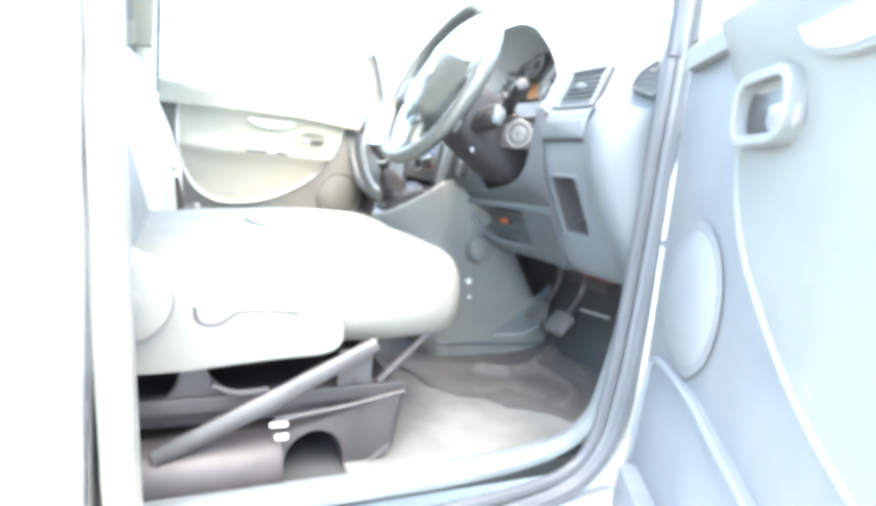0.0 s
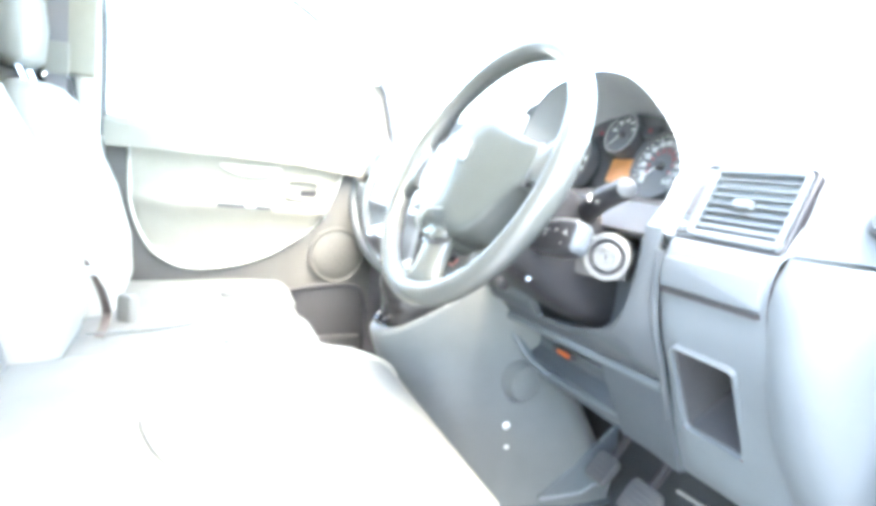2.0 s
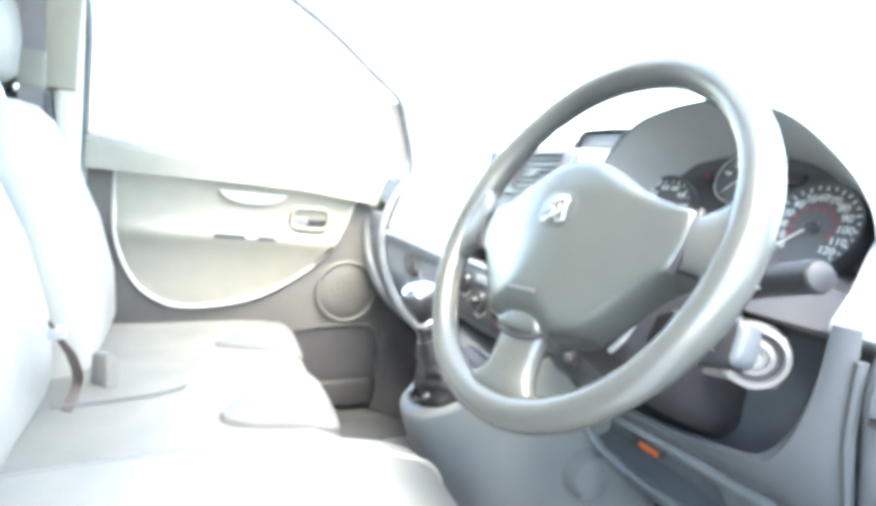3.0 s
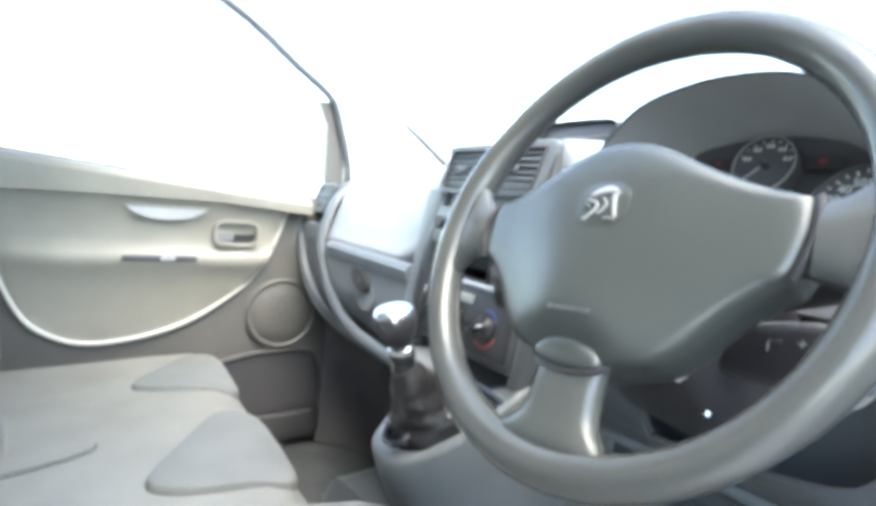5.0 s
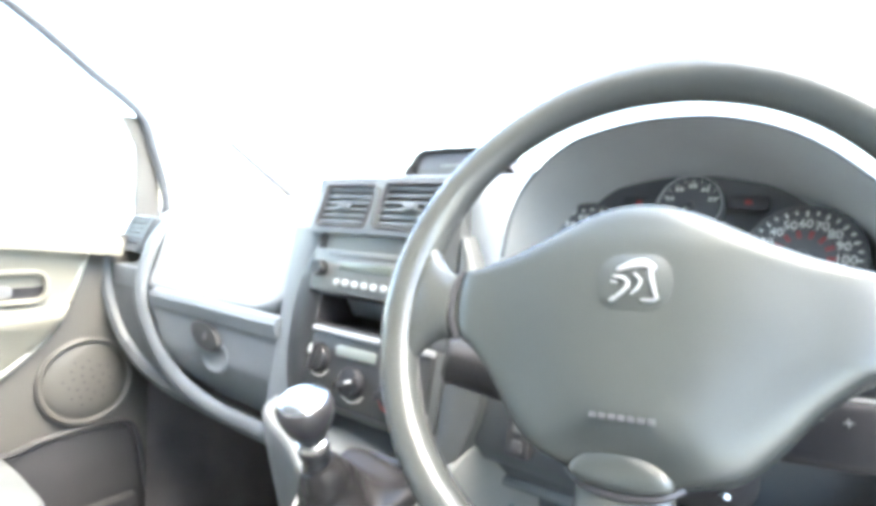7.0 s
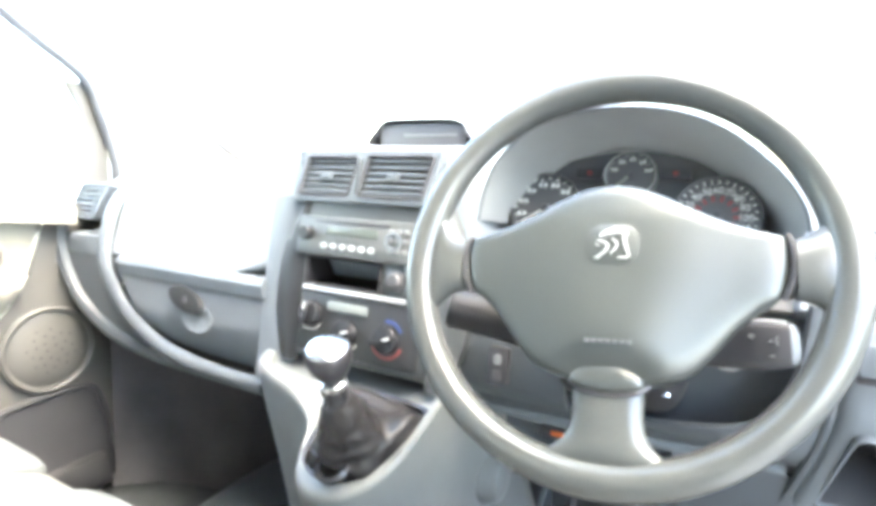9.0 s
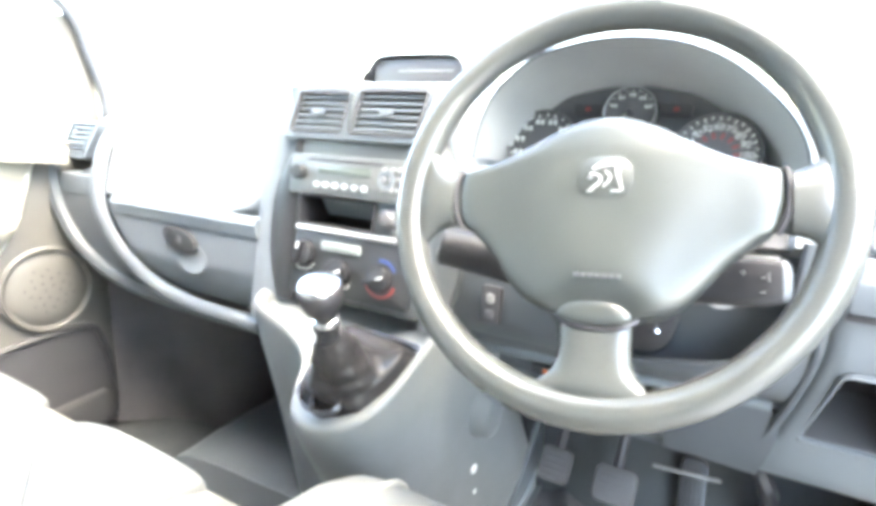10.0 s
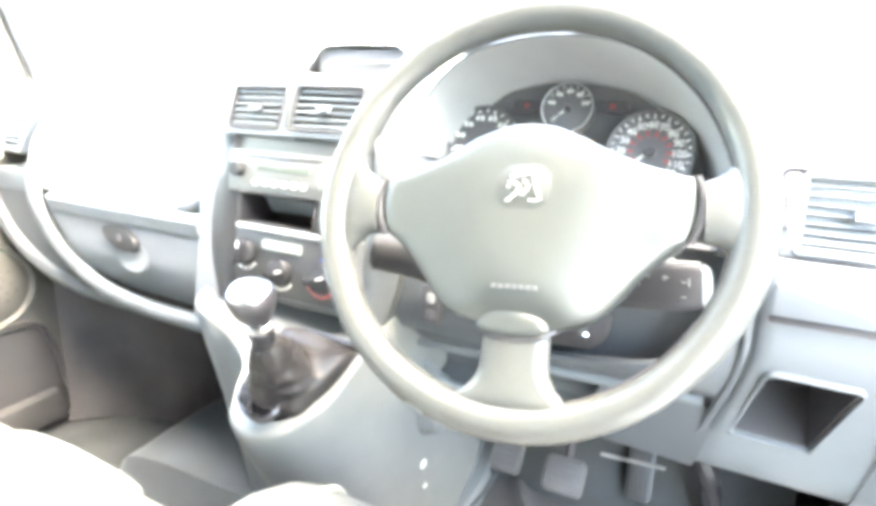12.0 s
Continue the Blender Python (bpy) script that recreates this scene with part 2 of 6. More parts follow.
def slab(outline, m, w0, w1, bev=0.002):
    """The outline extruded from w0 to w1 along m's third axis, with a rounded rim at w1."""
    s = 1 if w1 > w0 else -1
    steps = [(0, w0), (0, w1 - s * bev), (bev * 0.3, w1 - s * bev * 0.3), (bev, w1)]
    return loft([[m @ Vector((x, y, w)) for x, y in (shrink(outline, d) if d else outline)] for d, w in steps])


def dome(outline, m, levels, centre=(0, 0)):
    """Rings of the outline scaled about its centre: (scale, height) each."""
    cx, cy = centre
    return loft([[m @ Vector((cx + (x - cx) * k, cy + (y - cy) * k, w)) for x, y in outline] for k, w in levels])


def hollow(outline, inner, m, w0, w1, bev=0.0015):
    """A frame between two outlines of the same count, from w0 (back) to w1 (front)."""
    rings = [(outline, w0), (outline, w1 - bev), (shrink(outline, bev), w1), (shrink(inner, -bev), w1), (inner, w1 - bev), (inner, w0), (outline, w0)]
    bm = loft([[m @ Vector((x, y, w)) for x, y in o] for o, w in rings], caps=False)
    bmesh.ops.remove_doubles(bm, verts=bm.verts[:], dist=1e-6)
    return bm


def box(c, s, bev=0.004, m=I4, seg=2):
    bm = bmesh.new()
    bmesh.ops.create_cube(bm, size=1.0)
    for v in bm.verts:
        v.co = Vector((v.co.x * s[0], v.co.y * s[1], v.co.z * s[2]))
    if bev:
        bmesh.ops.bevel(bm, geom=bm.edges[:], offset=bev, segments=seg, profile=0.7, affect="EDGES")
    bm.transform(m @ Matrix.Translation(c))
    return bm


def joined(*bms):
    out = bmesh.new()
    for b in bms:
        me = bpy.data.meshes.new("tmp")
        b.to_mesh(me)
        b.free()
        out.from_mesh(me)
        bpy.data.meshes.remove(me)
    return out


def lerp(a, b, t):
    return a + (b - a) * t


# ---- ground and cab shell ----
def ground():
    bm = bmesh.new()
    n, big = 40, 600.0
    def pos(i):
        t = i / n * 2 - 1
        return big * t * abs(t) ** 2
    vs = [[bm.verts.new((pos(i), pos(j), 0.012 * noise.noise((pos(i) * 0.3, pos(j) * 0.3, 0)))) for j in range(n + 1)] for i in range(n + 1)]
    for i in range(n):
        for j in range(n):
            bm.faces.new((vs[i][j], vs[i + 1][j], vs[i + 1][j + 1], vs[i][j + 1]))
    solid("ground", bm, CONCRETE, "pale sunlit concrete yard under the van", "ground", kind="structure")


ground()


def shell():
    # floor with the toe board rising at the front
    prof = smooth_path([(0, -1.0, 0.60), (0, -0.2, 0.60), (0, 0.36, 0.60), (0, 0.47, 0.63), (0, 0.60, 0.86), (0, 0.64, 1.0)], 4)
    rings = [[(x, p.y, p.z + 0.003 * noise.noise((x * 9, p.y * 9, 1))) for p in prof] for x in [-0.78 + 0.06 * k for k in range(25)] + [0.69]]
    solid("floor", sheet(rings, -0.03), CARPET, "worn dark rubber floor covering of the cab", "floor", kind="structure")
    # front wall, rear wall, ceiling
    solid("wall_front", box((0, 0.68, 0.86), (1.42, 0.04, 0.56), 0.01), FIREWALL, "dull red-brown firewall lining in the footwells", "wall", kind="structure")
    # Unseen rear wall, coloured dark to deepen reflections in the airbag cover.
    solid("wall_rear", box((0, -1.02, 1.22), (1.56, 0.04, 1.30), 0.01), BULKHEAD, "unseen dark cab bulkhead added behind the seats", "wall", kind="structure")
    roof = [[(x, y, 1.80 + 0.05 * (1 - (x / 0.75) ** 2) - (0.05 if y > -0.3 else 0)) for x in [-0.75 + 0.15 * k for k in range(11)]] for y in (-1.04, -0.6, -0.33, -0.25)]
    solid("ceiling", sheet(roof, 0.03), HEADLINER, "pale felt headliner of the cab", "ceiling", kind="structure")
    skin = [[(p[0] * 1.04, p[1] - (0.012 if p[1] < -1.0 else 0), p[2] + 0.045) for p in r] for r in roof]
    solid("roof_panel", sheet(skin, 0.004), PAINT, "white painted roof skin of the van cab", "van roof", kind="structure")
    # footwell side walls
    for name, s in (("wall_left", -1), ("wall_right", 1)):
        pts = [(s * 0.715, 0.30, 0.58), (s * 0.715, 0.70, 0.58), (s * 0.715, 0.70, 1.14), (s * 0.735, 0.30, 1.18)]
        bm = bmesh.new()
        bm.faces.new([bm.verts.new(p) for p in pts])
        bmesh.ops.solidify(bm, geom=bm.faces[:], thickness=0.015)
        solid(name, bm, FOOTWELL, "dark side lining of the footwell", "wall", kind="structure")


shell()


def footwell_lining():
    # bulging liner from the kick panel round to the tunnel, leaning forward at its top
    plan = smooth_path([(-0.728, 0.235, 0), (-0.705, 0.262, 0), (-0.655, 0.300, 0), (-0.57, 0.335, 0), (-0.48, 0.352, 0), (-0.445, 0.40, 0), (-0.435, 0.50, 0), (-0.43, 0.60, 0)], 5)
    rows = []
    for z in (0.60, 0.625, 0.70, 0.80, 0.90, 1.0, 1.06):
        f = (z - 0.60) / 0.46
        rows.append([Vector((p.x * (1 - 0.02 * f), p.y + (0.15 * f - 0.05 * math.sin(math.pi * f)) * min(1, max(0, (p.x + 0.70) / 0.08)) + 0.004 * noise.noise((p.x * 14, z * 12, 2)), z)) for p in plan])
    rows[0] = [p + Vector((0.006, -0.012, 0)) for p in rows[0]]
    solid("wall_kick", sheet(rows, 0.012), FOOTWELL, "grey-brown moulded lining of the passenger footwell", "wall", kind="structure", smooth=60)
    led = [(-0.455, 0.595), (-0.43, 0.64), (-0.40, 0.662), (-0.34, 0.672), (-0.20, 0.680), (-0.10, 0.682)]
    led = [(p.x, p.y) for p in smooth_path([(a, b, 0) for a, b in led], 4)]
    rows = [[(x + 0.10 * max(0, 0.30 - y), y, z + 0.02 * noise.noise((x * 6, y * 6, 5)) * 0.3) for x, z in led] for y in (0.16, 0.20, 0.26, 0.34, 0.42, 0.50, 0.58)]
    rows.insert(0, [(x + 0.014, 0.14, 0.598) for x, z in led])
    solid("floor_tunnel", sheet(rows, -0.01), DASH_SHADED, "raised grey plastic tunnel cover beside the console", "floor", kind="structure", smooth=60)


footwell_lining()


def body_side(s, name, label):
    """One side of the body: front wing with A-post, roof rail and B-post, painted white."""
    t = thing(name, (s * 0.80, 0.3, 0), label, "van body", kind="structure")
    xo, xi = s * 0.86, s * 0.775
    # front wing and post foot, ahead of the door
    wing = [(0.275, 0.50), (0.262, 0.80), (0.285, 1.10), (0.29, 1.245), (0.60, 1.20), (0.95, 1.08), (1.10, 0.85), (1.10, 0.50)]
    if s > 0:
        wing[:4] = [(0.213, 0.50), (0.203, 0.80), (0.206, 1.10), (0.225, 1.245)]
    bm = loft([[(x, y, z) for y, z in o] for x, o in ((xi, wing), (xo - s * 0.012, wing), (xo, shrink(wing, 0.012)))])
    part("front_wing", bm, PAINT, t)
    # A-post with the slope of the windscreen
    post = [(0.31, 1.24), (0.255, 1.485), (-0.01, 1.665), (-0.30, 1.80)]
    pts = smooth_path([(s * 0.735, y, z) for y, z in post], 5)
    part("a_post", tube([p + Vector((s * 0.034, 0.034, 0.016)) for p in pts], 0.017, 8), PAINT, t)
    # roof rail and B-post
    part("roof_rail", box((s * 0.755, -0.68, 1.80), (0.07, 0.80, 0.07), 0.02), PAINT, t)
    bm = box((s * 0.80, -0.78, 1.15), (0.09, 0.50, 1.30), 0.03)
    part("b_post", bm, PAINT, t)
    part("rocker", box((s * 0.83, -0.14, 0.50), (0.10, 0.84, 0.20), 0.03), PAINT, t)
    return t


body_side(1, "body_side", "white painted body side round the open driver's door")
body_side(-1, "body_side", "white painted body side round the shut passenger door")
hood = sheet([[(x, y, z - 0.10 * (x / 0.8) ** 2) for x in [-0.8 + 0.2 * k for k in range(9)]] for y, z in ((0.93, 1.16), (1.15, 1.10), (1.4, 0.98), (1.55, 0.80), (1.6, 0.5))], -0.02)
solid("bonnet", hood, PAINT, "white painted van bonnet ahead of the windscreen", "bonnet", kind="structure")


def windscreen():
    rows = []
    for k in range(9):
        t = k / 8
        y, z = lerp(0.93, -0.28, t), lerp(1.17, 1.80, t) + 0.06 * math.sin(math.pi * t)
        rows.append([(x, y - 0.14 * (x / 0.76) ** 2 * (1 - t), z) for x in [-0.74 + 0.148 * j for j in range(11)]])
    t = thing("window_1", (0, 0.93, 1.17), "raked clear windscreen above the dashboard", "windscreen", kind="structure")
    g = part("pane", sheet(rows, 0.005), GLASS, t)
    g.visible_shadow = False
    part("window_frame", tube([Vector(p) + Vector((0, 0.01, -0.006)) for p in rows[0]], 0.010, 8), RUBBER, t, "black rubber edge of the screen")


windscreen()


def wiper():
    t = thing("wiper", (-0.672, 0.585, 1.32), "thin dark wiper arm resting along the windscreen", "wiper")
    a = [Vector(p) for p in smooth_path([(-0.672, 0.585, 1.328), (-0.712, 0.560, 1.357), (-0.775, 0.530, 1.408), (-0.850, 0.495, 1.470)], 6)]
    part("arm", tube(a, [0.0130 - 0.0050 * k / (len(a) - 1) for k in range(len(a))], 6), BLACK, t)
    part("blade", tube([p + Vector((0.004, 0.0, -0.005)) for p in a[2:]], 0.002, 6), RUBBER, t)
    part("pivot", lathe([(0.012, -0.05), (0.012, 0.0), (0.008, 0.006), (0, 0.007)], Matrix.Translation((-0.672, 0.585, 1.328)), 12), DARK, t)


wiper()


# ---- door opening on the driver's side ----
def opening_trim():
    outer = smooth_path([(0.79, 0.205, 1.40), (0.79, 0.188, 1.10), (0.79, 0.180, 0.93), (0.79, 0.168, 0.80), (0.785, 0.125, 0.688), (0.78, -0.02, 0.650), (0.78, -0.25, 0.648), (0.78, -0.50, 0.65)], 6)
    inner = smooth_path([(0.765, 0.275, 1.40), (0.765, 0.245, 1.10), (0.735, 0.255, 0.93), (0.69, 0.265, 0.80), (0.685, 0.22, 0.668), (0.68, 0.05, 0.622), (0.68, -0.25, 0.620), (0.68, -0.50, 0.62)], 6)
    rings = [[b, lerp(b, a, 0.25) + Vector((0.0, -0.004, 0.006)), lerp(b, a, 0.8) + Vector((0, -0.008, 0.010)), a] for a, b in zip(outer, inner)]
    solid("trim", sheet(rings, -0.012), SILL, "pale grey plastic sill and post trim of the door opening", "door trim", kind="structure")
    path = smooth_path([(0.80, 0.212, 1.50), (0.80, 0.212, 1.34), (0.80, 0.207, 1.15), (0.80, 0.200, 0.95), (0.80, 0.188, 0.78), (0.80, 0.16, 0.675), (0.80, 0.09, 0.618), (0.80, -0.05, 0.597), (0.80, -0.30, 0.592), (0.80, -0.43, 0.60), (0.80, -0.485, 0.66), (0.80, -0.50, 0.80), (0.80, -0.515, 1.2), (0.78, -0.52, 1.70)], 6)
    t = thing("door_seal", (0.80, 0.2, 0.6), "grey ribbed rubber seal round the driver's door opening", "door seal")
    part("bulb", tube([p + Vector((0.014, 0.006, 0.0)) for p in path[:57]], 0.011, 8), RUBBER, t)
    # The rear run is coloured pale to stand for the glare on it.
    part("rear_bulb", tube([p + Vector((0.012, 0.0, 0.0)) for p in path[56:]], 0.019, 8), SEAT_TRIM, t, "rear run, glare put into its pale colour")
    off = lambda k, a, b: Vector(a).lerp(Vector(b), min(1, max(0, (k - 26) / 12)))
    part("lip", tube([p + off(k, (0.000, -0.020, 0.0), (0.0, 0.0, 0.020)) for k, p in enumerate(path[:57])], 0.010, 8), RUBBER, t, "inner lip")
    part("web", tube([p + off(k, (0.008, -0.006, 0.0), (0.008, 0.0, 0.006)) for k, p in enumerate(path[:57])], 0.006, 8), RUBBER_LIGHT, t, "paler web between the beads")
    # door striker bolts and check strap on the post
    m = frame_m((0.835, 0.203, 1.168), (1, 0, 0), (0, 0, 1))
    b = thing("hinge_bolt", (0.835, 0.203, 1.168), "dark grey rubber plug on the white door post", "bolt", group="door post plugs")
    part("cap", lathe([(0.0, 0.010), (0.006, 0.005), (0.0075, 0.003), (0.008, -0.004)], m, 16), RUBBER, b)
    copy_thing(b, Matrix.Translation((0.836, 0.203, 1.008)))


opening_trim()


# ---- doors: local first axis runs from the hinge to the latch, second up, third into the cab ----
BELT_Z = 1.235
CURVE = [(0.728, 1.235), (0.724, 1.07), (0.678, 0.953), (0.60, 0.900), (0.509, 0.896), (0.40, 0.921), (0.295, 0.979), (0.200, 1.072), (0.145, 1.222)]


def door_unit(name, m, label, upper, lower, low2, glass_on, shift=(0.0, 0.0)):
    t = thing(name, m.translation, label, "van door")
    q = lambda s, z, d: m @ Vector((s, z, d))
    # painted shell
    x0 = -0.012 if glass_on else 0.014
    out = rrect(0.985 - x0, 0.70, 0.05, 5, (0.985 + x0) / 2, 0.885)
    part("shell", loft([[q(x, y, d) for x, y in o] for o, d in ((out, -0.012), (out, -0.10), (shrink(out, 0.02), -0.125))]), PAINT, t, "white painted door shell")
    # trim panel
    pan = [(x0, 1.235), (x0, 0.70), (x0 + 0.012, 0.62), (0.05, 0.585), (0.40, 0.578), (0.75, 0.585), (0.785, 0.62), (0.79, 0.80), (0.788, 1.235)]
    part("trim_panel", slab(pan, m, -0.014, 0.0, 0.006), lower, t)
    # dished insert with the armrest ridge
    cur = smooth_path([(s + shift[0], z + (shift[1] if 0 < i < 8 else 0), 0) for i, (s, z) in enumerate(CURVE)], 8)
    def low(s):
        best = BELT_Z
        for a, b in zip(cur, cur[1:]):
            lo, hi = sorted((a.x, b.x))
            if lo <= s <= hi and hi - lo > 1e-6:
                best = min(best, a.y + (b.y - a.y) * (s - a.x) / (b.x - a.x))
        return best
    prof = [(0.88, 0.006), (0.92, 0.005), (0.96, 0.006), (0.99, 0.008), (1.015, 0.0115), (1.035, 0.016), (1.052, 0.022), (1.066, 0.028), (1.076, 0.031), (1.086, 0.030), (1.094, 0.024), (1.103, 0.015), (1.125, 0.010), (1.17, 0.013), (1.20, 0.020), (1.22, 0.028), (1.235, 0.032)]
    cols = []
    for k in range(41):
        s = shift[0] + 0.141 + (0.726 - 0.141) * k / 40
        z0 = low(s)
        e = min(1.0, (s - shift[0] - 0.135) / 0.10, (0.732 + shift[0] - s) / 0.10)
        e = max(0.0, e) ** 0.7 if glass_on else 0.0
        cols.append([q(s, max(z, z0), 0.006 + (d - 0.006) * (e if z > 0.97 and z < 1.15 else 1.0)) for z, d in prof])
    ins = loft(cols, closed=False, caps=False)
    bmesh.ops.dissolve_degenerate(ins, dist=1e-5, edges=ins.edges[:])
    part("insert", ins, upper, t, "dished vinyl insert", smooth=50)
    part("piping", tube([q(p.x, p.y, 0.006) for p in cur], 0.0055 if glass_on else 0.0035, 8, up=m.to_3x3().col[2]), PIPING if glass_on else upper, t, "pale raised piping")
    # belt rail
    dr = 0.0 if glass_on else -0.022
    tilt = lambda s: 0.09 * (s - 0.33) if glass_on else 0.0
    rail = [(-0.06, 1.215), (0.034 + dr, 1.217), (0.036 + dr, 1.240), (0.026 + dr, 1.252), (-0.01, 1.257), (-0.06, 1.257)]
    part("belt_rail", loft([[q(s, z + (tilt(s) if z > 1.22 else min(0.0, tilt(s))), d) for d, z in rail] for s in ((0.095 if glass_on else 0.03), 0.1, 0.3, 0.5, 0.7, 0.788)]), upper, t)
    part("window_felt", tube([q(s, 1.258 + tilt(s), -0.014) for s in (0.0, 0.25, 0.5, 0.785)], 0.004, 6), RUBBER_LIGHT, t)
    # window switch strip
    if glass_on:
      sw = part("switch_strip", slab(rrect(0.150, 0.013, 0.004, 4, 0.432, 1.083), m, 0.028, 0.0335, 0.001), DARK, t)
      part("switch", slab(rrect(0.030, 0.009, 0.003, 4, 0.417, 1.083), m, 0.033, 0.0365, 0.001), SILVER, sw)
    # pull cup
    cup = [(0.335 + 0.17 * k / 12, 1.199) for k in range(13)] + [(0.42 + 0.085 * math.cos(a), 1.199 - 0.036 * math.sin(a)) for a in (math.pi * j / 14 for j in range(1, 14))]
    pc = part("pull_cup", slab(cup, m, 0.010, 0.0215, 0.002), upper, t)
    part("cup_liner", dome(shrink(cup, 0.006), m, [(1.0, 0.0235), (0.8, 0.0165), (0.5, 0.014), (0.05, 0.013)], (0.42, 1.185)), SILVER, pc, "pale shiny liner")
    # inside handle
    hs = shift[0] * 0.4
    o = rrect(0.106, 0.064, 0.026, 6, 0.270 + hs, 1.142)
    hb = part("handle_bezel", hollow(o, shrink(o, 0.009), m, 0.006, 0.024), upper, t)
    part("handle_recess", slab(shrink(o, 0.008), m, 0.004, 0.011, 0.001), BLACK, hb, "dark recess")
    part("handle_lever", dome(rrect(0.050, 0.024, 0.010, 5, 0.300 + hs, 1.133), m, [(1.0, 0.010), (1.0, 0.014), (0.85, 0.017), (0.3, 0.018)], (0.300 + hs, 1.133)), CREAM, hb, "grey lever")
    # speaker
    kz = 1.0 if glass_on else 0.35
    sp = part("speaker_ring", lathe([(0.079, -0.004), (0.088, 0.004), (0.089, 0.010 * kz), (0.084, 0.014 * kz), (0.078, 0.011 * kz), (0.076, 0.004)], m @ Matrix.Translation((0.15, 0.945, 0)), 40), lower, t)
    part("speaker_grille", lathe([(0.0775, 0.004), (0.070, 0.009), (0.045, 0.013), (0.02, 0.014), (0.0, 0.0145)], m @ Matrix.Translation((0.15, 0.945, 0)), 40), lower, sp)
    dots = []
    for k in range(26 if glass_on else 0):
        a, r = k * 2.39996, 0.0095 * math.sqrt(k + 0.6)
        dots.append(lathe([(0.0028, 0.0), (0.0022, 0.0016), (0, 0.0018)], m @ Matrix.Translation((0.15 + r * math.cos(a), 0.945 + r * math.sin(a), 0.0137 - 20 * r ** 3)), 8))
    if dots:
        tagged(part("speaker_mesh", joined(*dots), low2, sp), kind="stuff")
    # map pocket
    o = [(0.03, 0.61), (0.28, 0.60), (0.60, 0.61), (0.66, 0.66), (0.64, 0.74), (0.45, 0.80), (0.27, 0.838), (0.21, 0.850), (0.08, 0.852), (0.045, 0.80), (0.028, 0.70)]
    o = [(p.x, p.y) for p in smooth_path([(a, b, 0) for a, b in o], 3, True)]
    mp = part("pocket_rim", hollow(o, shrink(o, 0.010), m, 0.0, 0.012, 0.003), low2, t)
    part("pocket_face", slab(shrink(o, 0.011), m, -0.001, 0.0045, 0.001), low2, mp)
    bn = [(0.048, 0.62), (0.28, 0.612), (0.58, 0.62), (0.60, 0.655), (0.48, 0.672), (0.06, 0.690)]
    part("pocket_bin", slab(bn, m, 0.004, 0.030, 0.010), low2, mp)
    # window frame and glass
    fr = smooth_path([(0.0, 1.24, 0), (0.003, 1.325, 0), (0.026, 1.41, 0), (0.056, 1.485, 0), (0.15, 1.552, 0), (0.293, 1.648, 0), (0.50, 1.735, 0), (0.785, 1.76, 0), (0.79, 1.5, 0), (0.79, 1.24, 0)], 6)
    f = part("window_frame", tube([q(p.x, p.y, 0.018) for p in fr], 0.0105, 8, up=m.to_3x3().col[2]), RUBBER, t, "dark rubber window channel")
    part("quarter_post", loft([[q(s, z, d) for s, d in ((a + x0 + 0.012, -0.004), (a + w, -0.004), (a + w, 0.010), (a + x0 + 0.012, 0.010))] for a, w, z in ((0.010, 0.05, 1.25), (0.012, 0.046, 1.33), (0.028, 0.031, 1.42), (0.050, 0.040, 1.48))]), DOOR_BEIGE, f)
    if glass_on:
        g = part("pane", loft([[q(p.x, p.y, d) for p in fr] for d in (-0.004, 0.0)]), GLASS, f)
        g.visible_shadow = False
    return t


passenger_m = Matrix(((0, 0, 1, -0.74), (-1, 0, 0, 0.27), (0, 1, 0, 0), (0, 0, 0, 1)))
driver_m = Matrix(((0.868, 0, -0.496, 0.86), (-0.496, 0, -0.868, 0.165), (0, 1, 0, 0.022), (0, 0, 0, 1)))
# Driver's insert and pocket, with sky light mixed into both colours.
DOOR_INSERT = material("door_insert_skylit", (0.195, 0.205, 0.202), 0.5, grain=700, bump=0.3, blotch=0.08)
DOOR_LOW_SKYLIT = material("door_pocket_skylit", (0.185, 0.20, 0.22), 0.5, grain=900, bump=0.3, blotch=0.1)
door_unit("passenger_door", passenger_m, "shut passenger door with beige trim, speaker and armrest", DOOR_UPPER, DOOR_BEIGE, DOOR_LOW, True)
door_unit("driver_door", driver_m, "open driver's door with speaker, sky light put into its blue-grey trim", DOOR_INSERT, DOOR_SKYLIT, DOOR_LOW_SKYLIT, False, (0.045, -0.02))


def wing_mirror(s, m):
    t = thing("wing_mirror", m.translation, "wing mirror housing outside the door window", "wing mirror", group="wing mirrors")
    o = rrect(0.15, 0.20, 0.05, 6)
    part("housing", dome(o, m, [(0.9, 0.0), (1.0, 0.012), (1.0, 0.05), (0.85, 0.09), (0.4, 0.11)]), PAINT, t)
    part("mirror_glass", dome(shrink(o, 0.012), m, [(1.0, -0.002), (0.97, -0.004), (0.3, -0.004)]), MIRROR, t)
    part("stem", tube([(-1.05, 0.32, 1.33), (-0.97, 0.30, 1.24), (-0.80, 0.25, 1.22)], 0.018, 8), PAINT, t)


wing_mirror(-1, frame_m((-1.06, 0.29, 1.38), (1, 0.2, 0), (0, 0, 1)) @ Matrix.Rotation(math.pi, 4, "Y"))


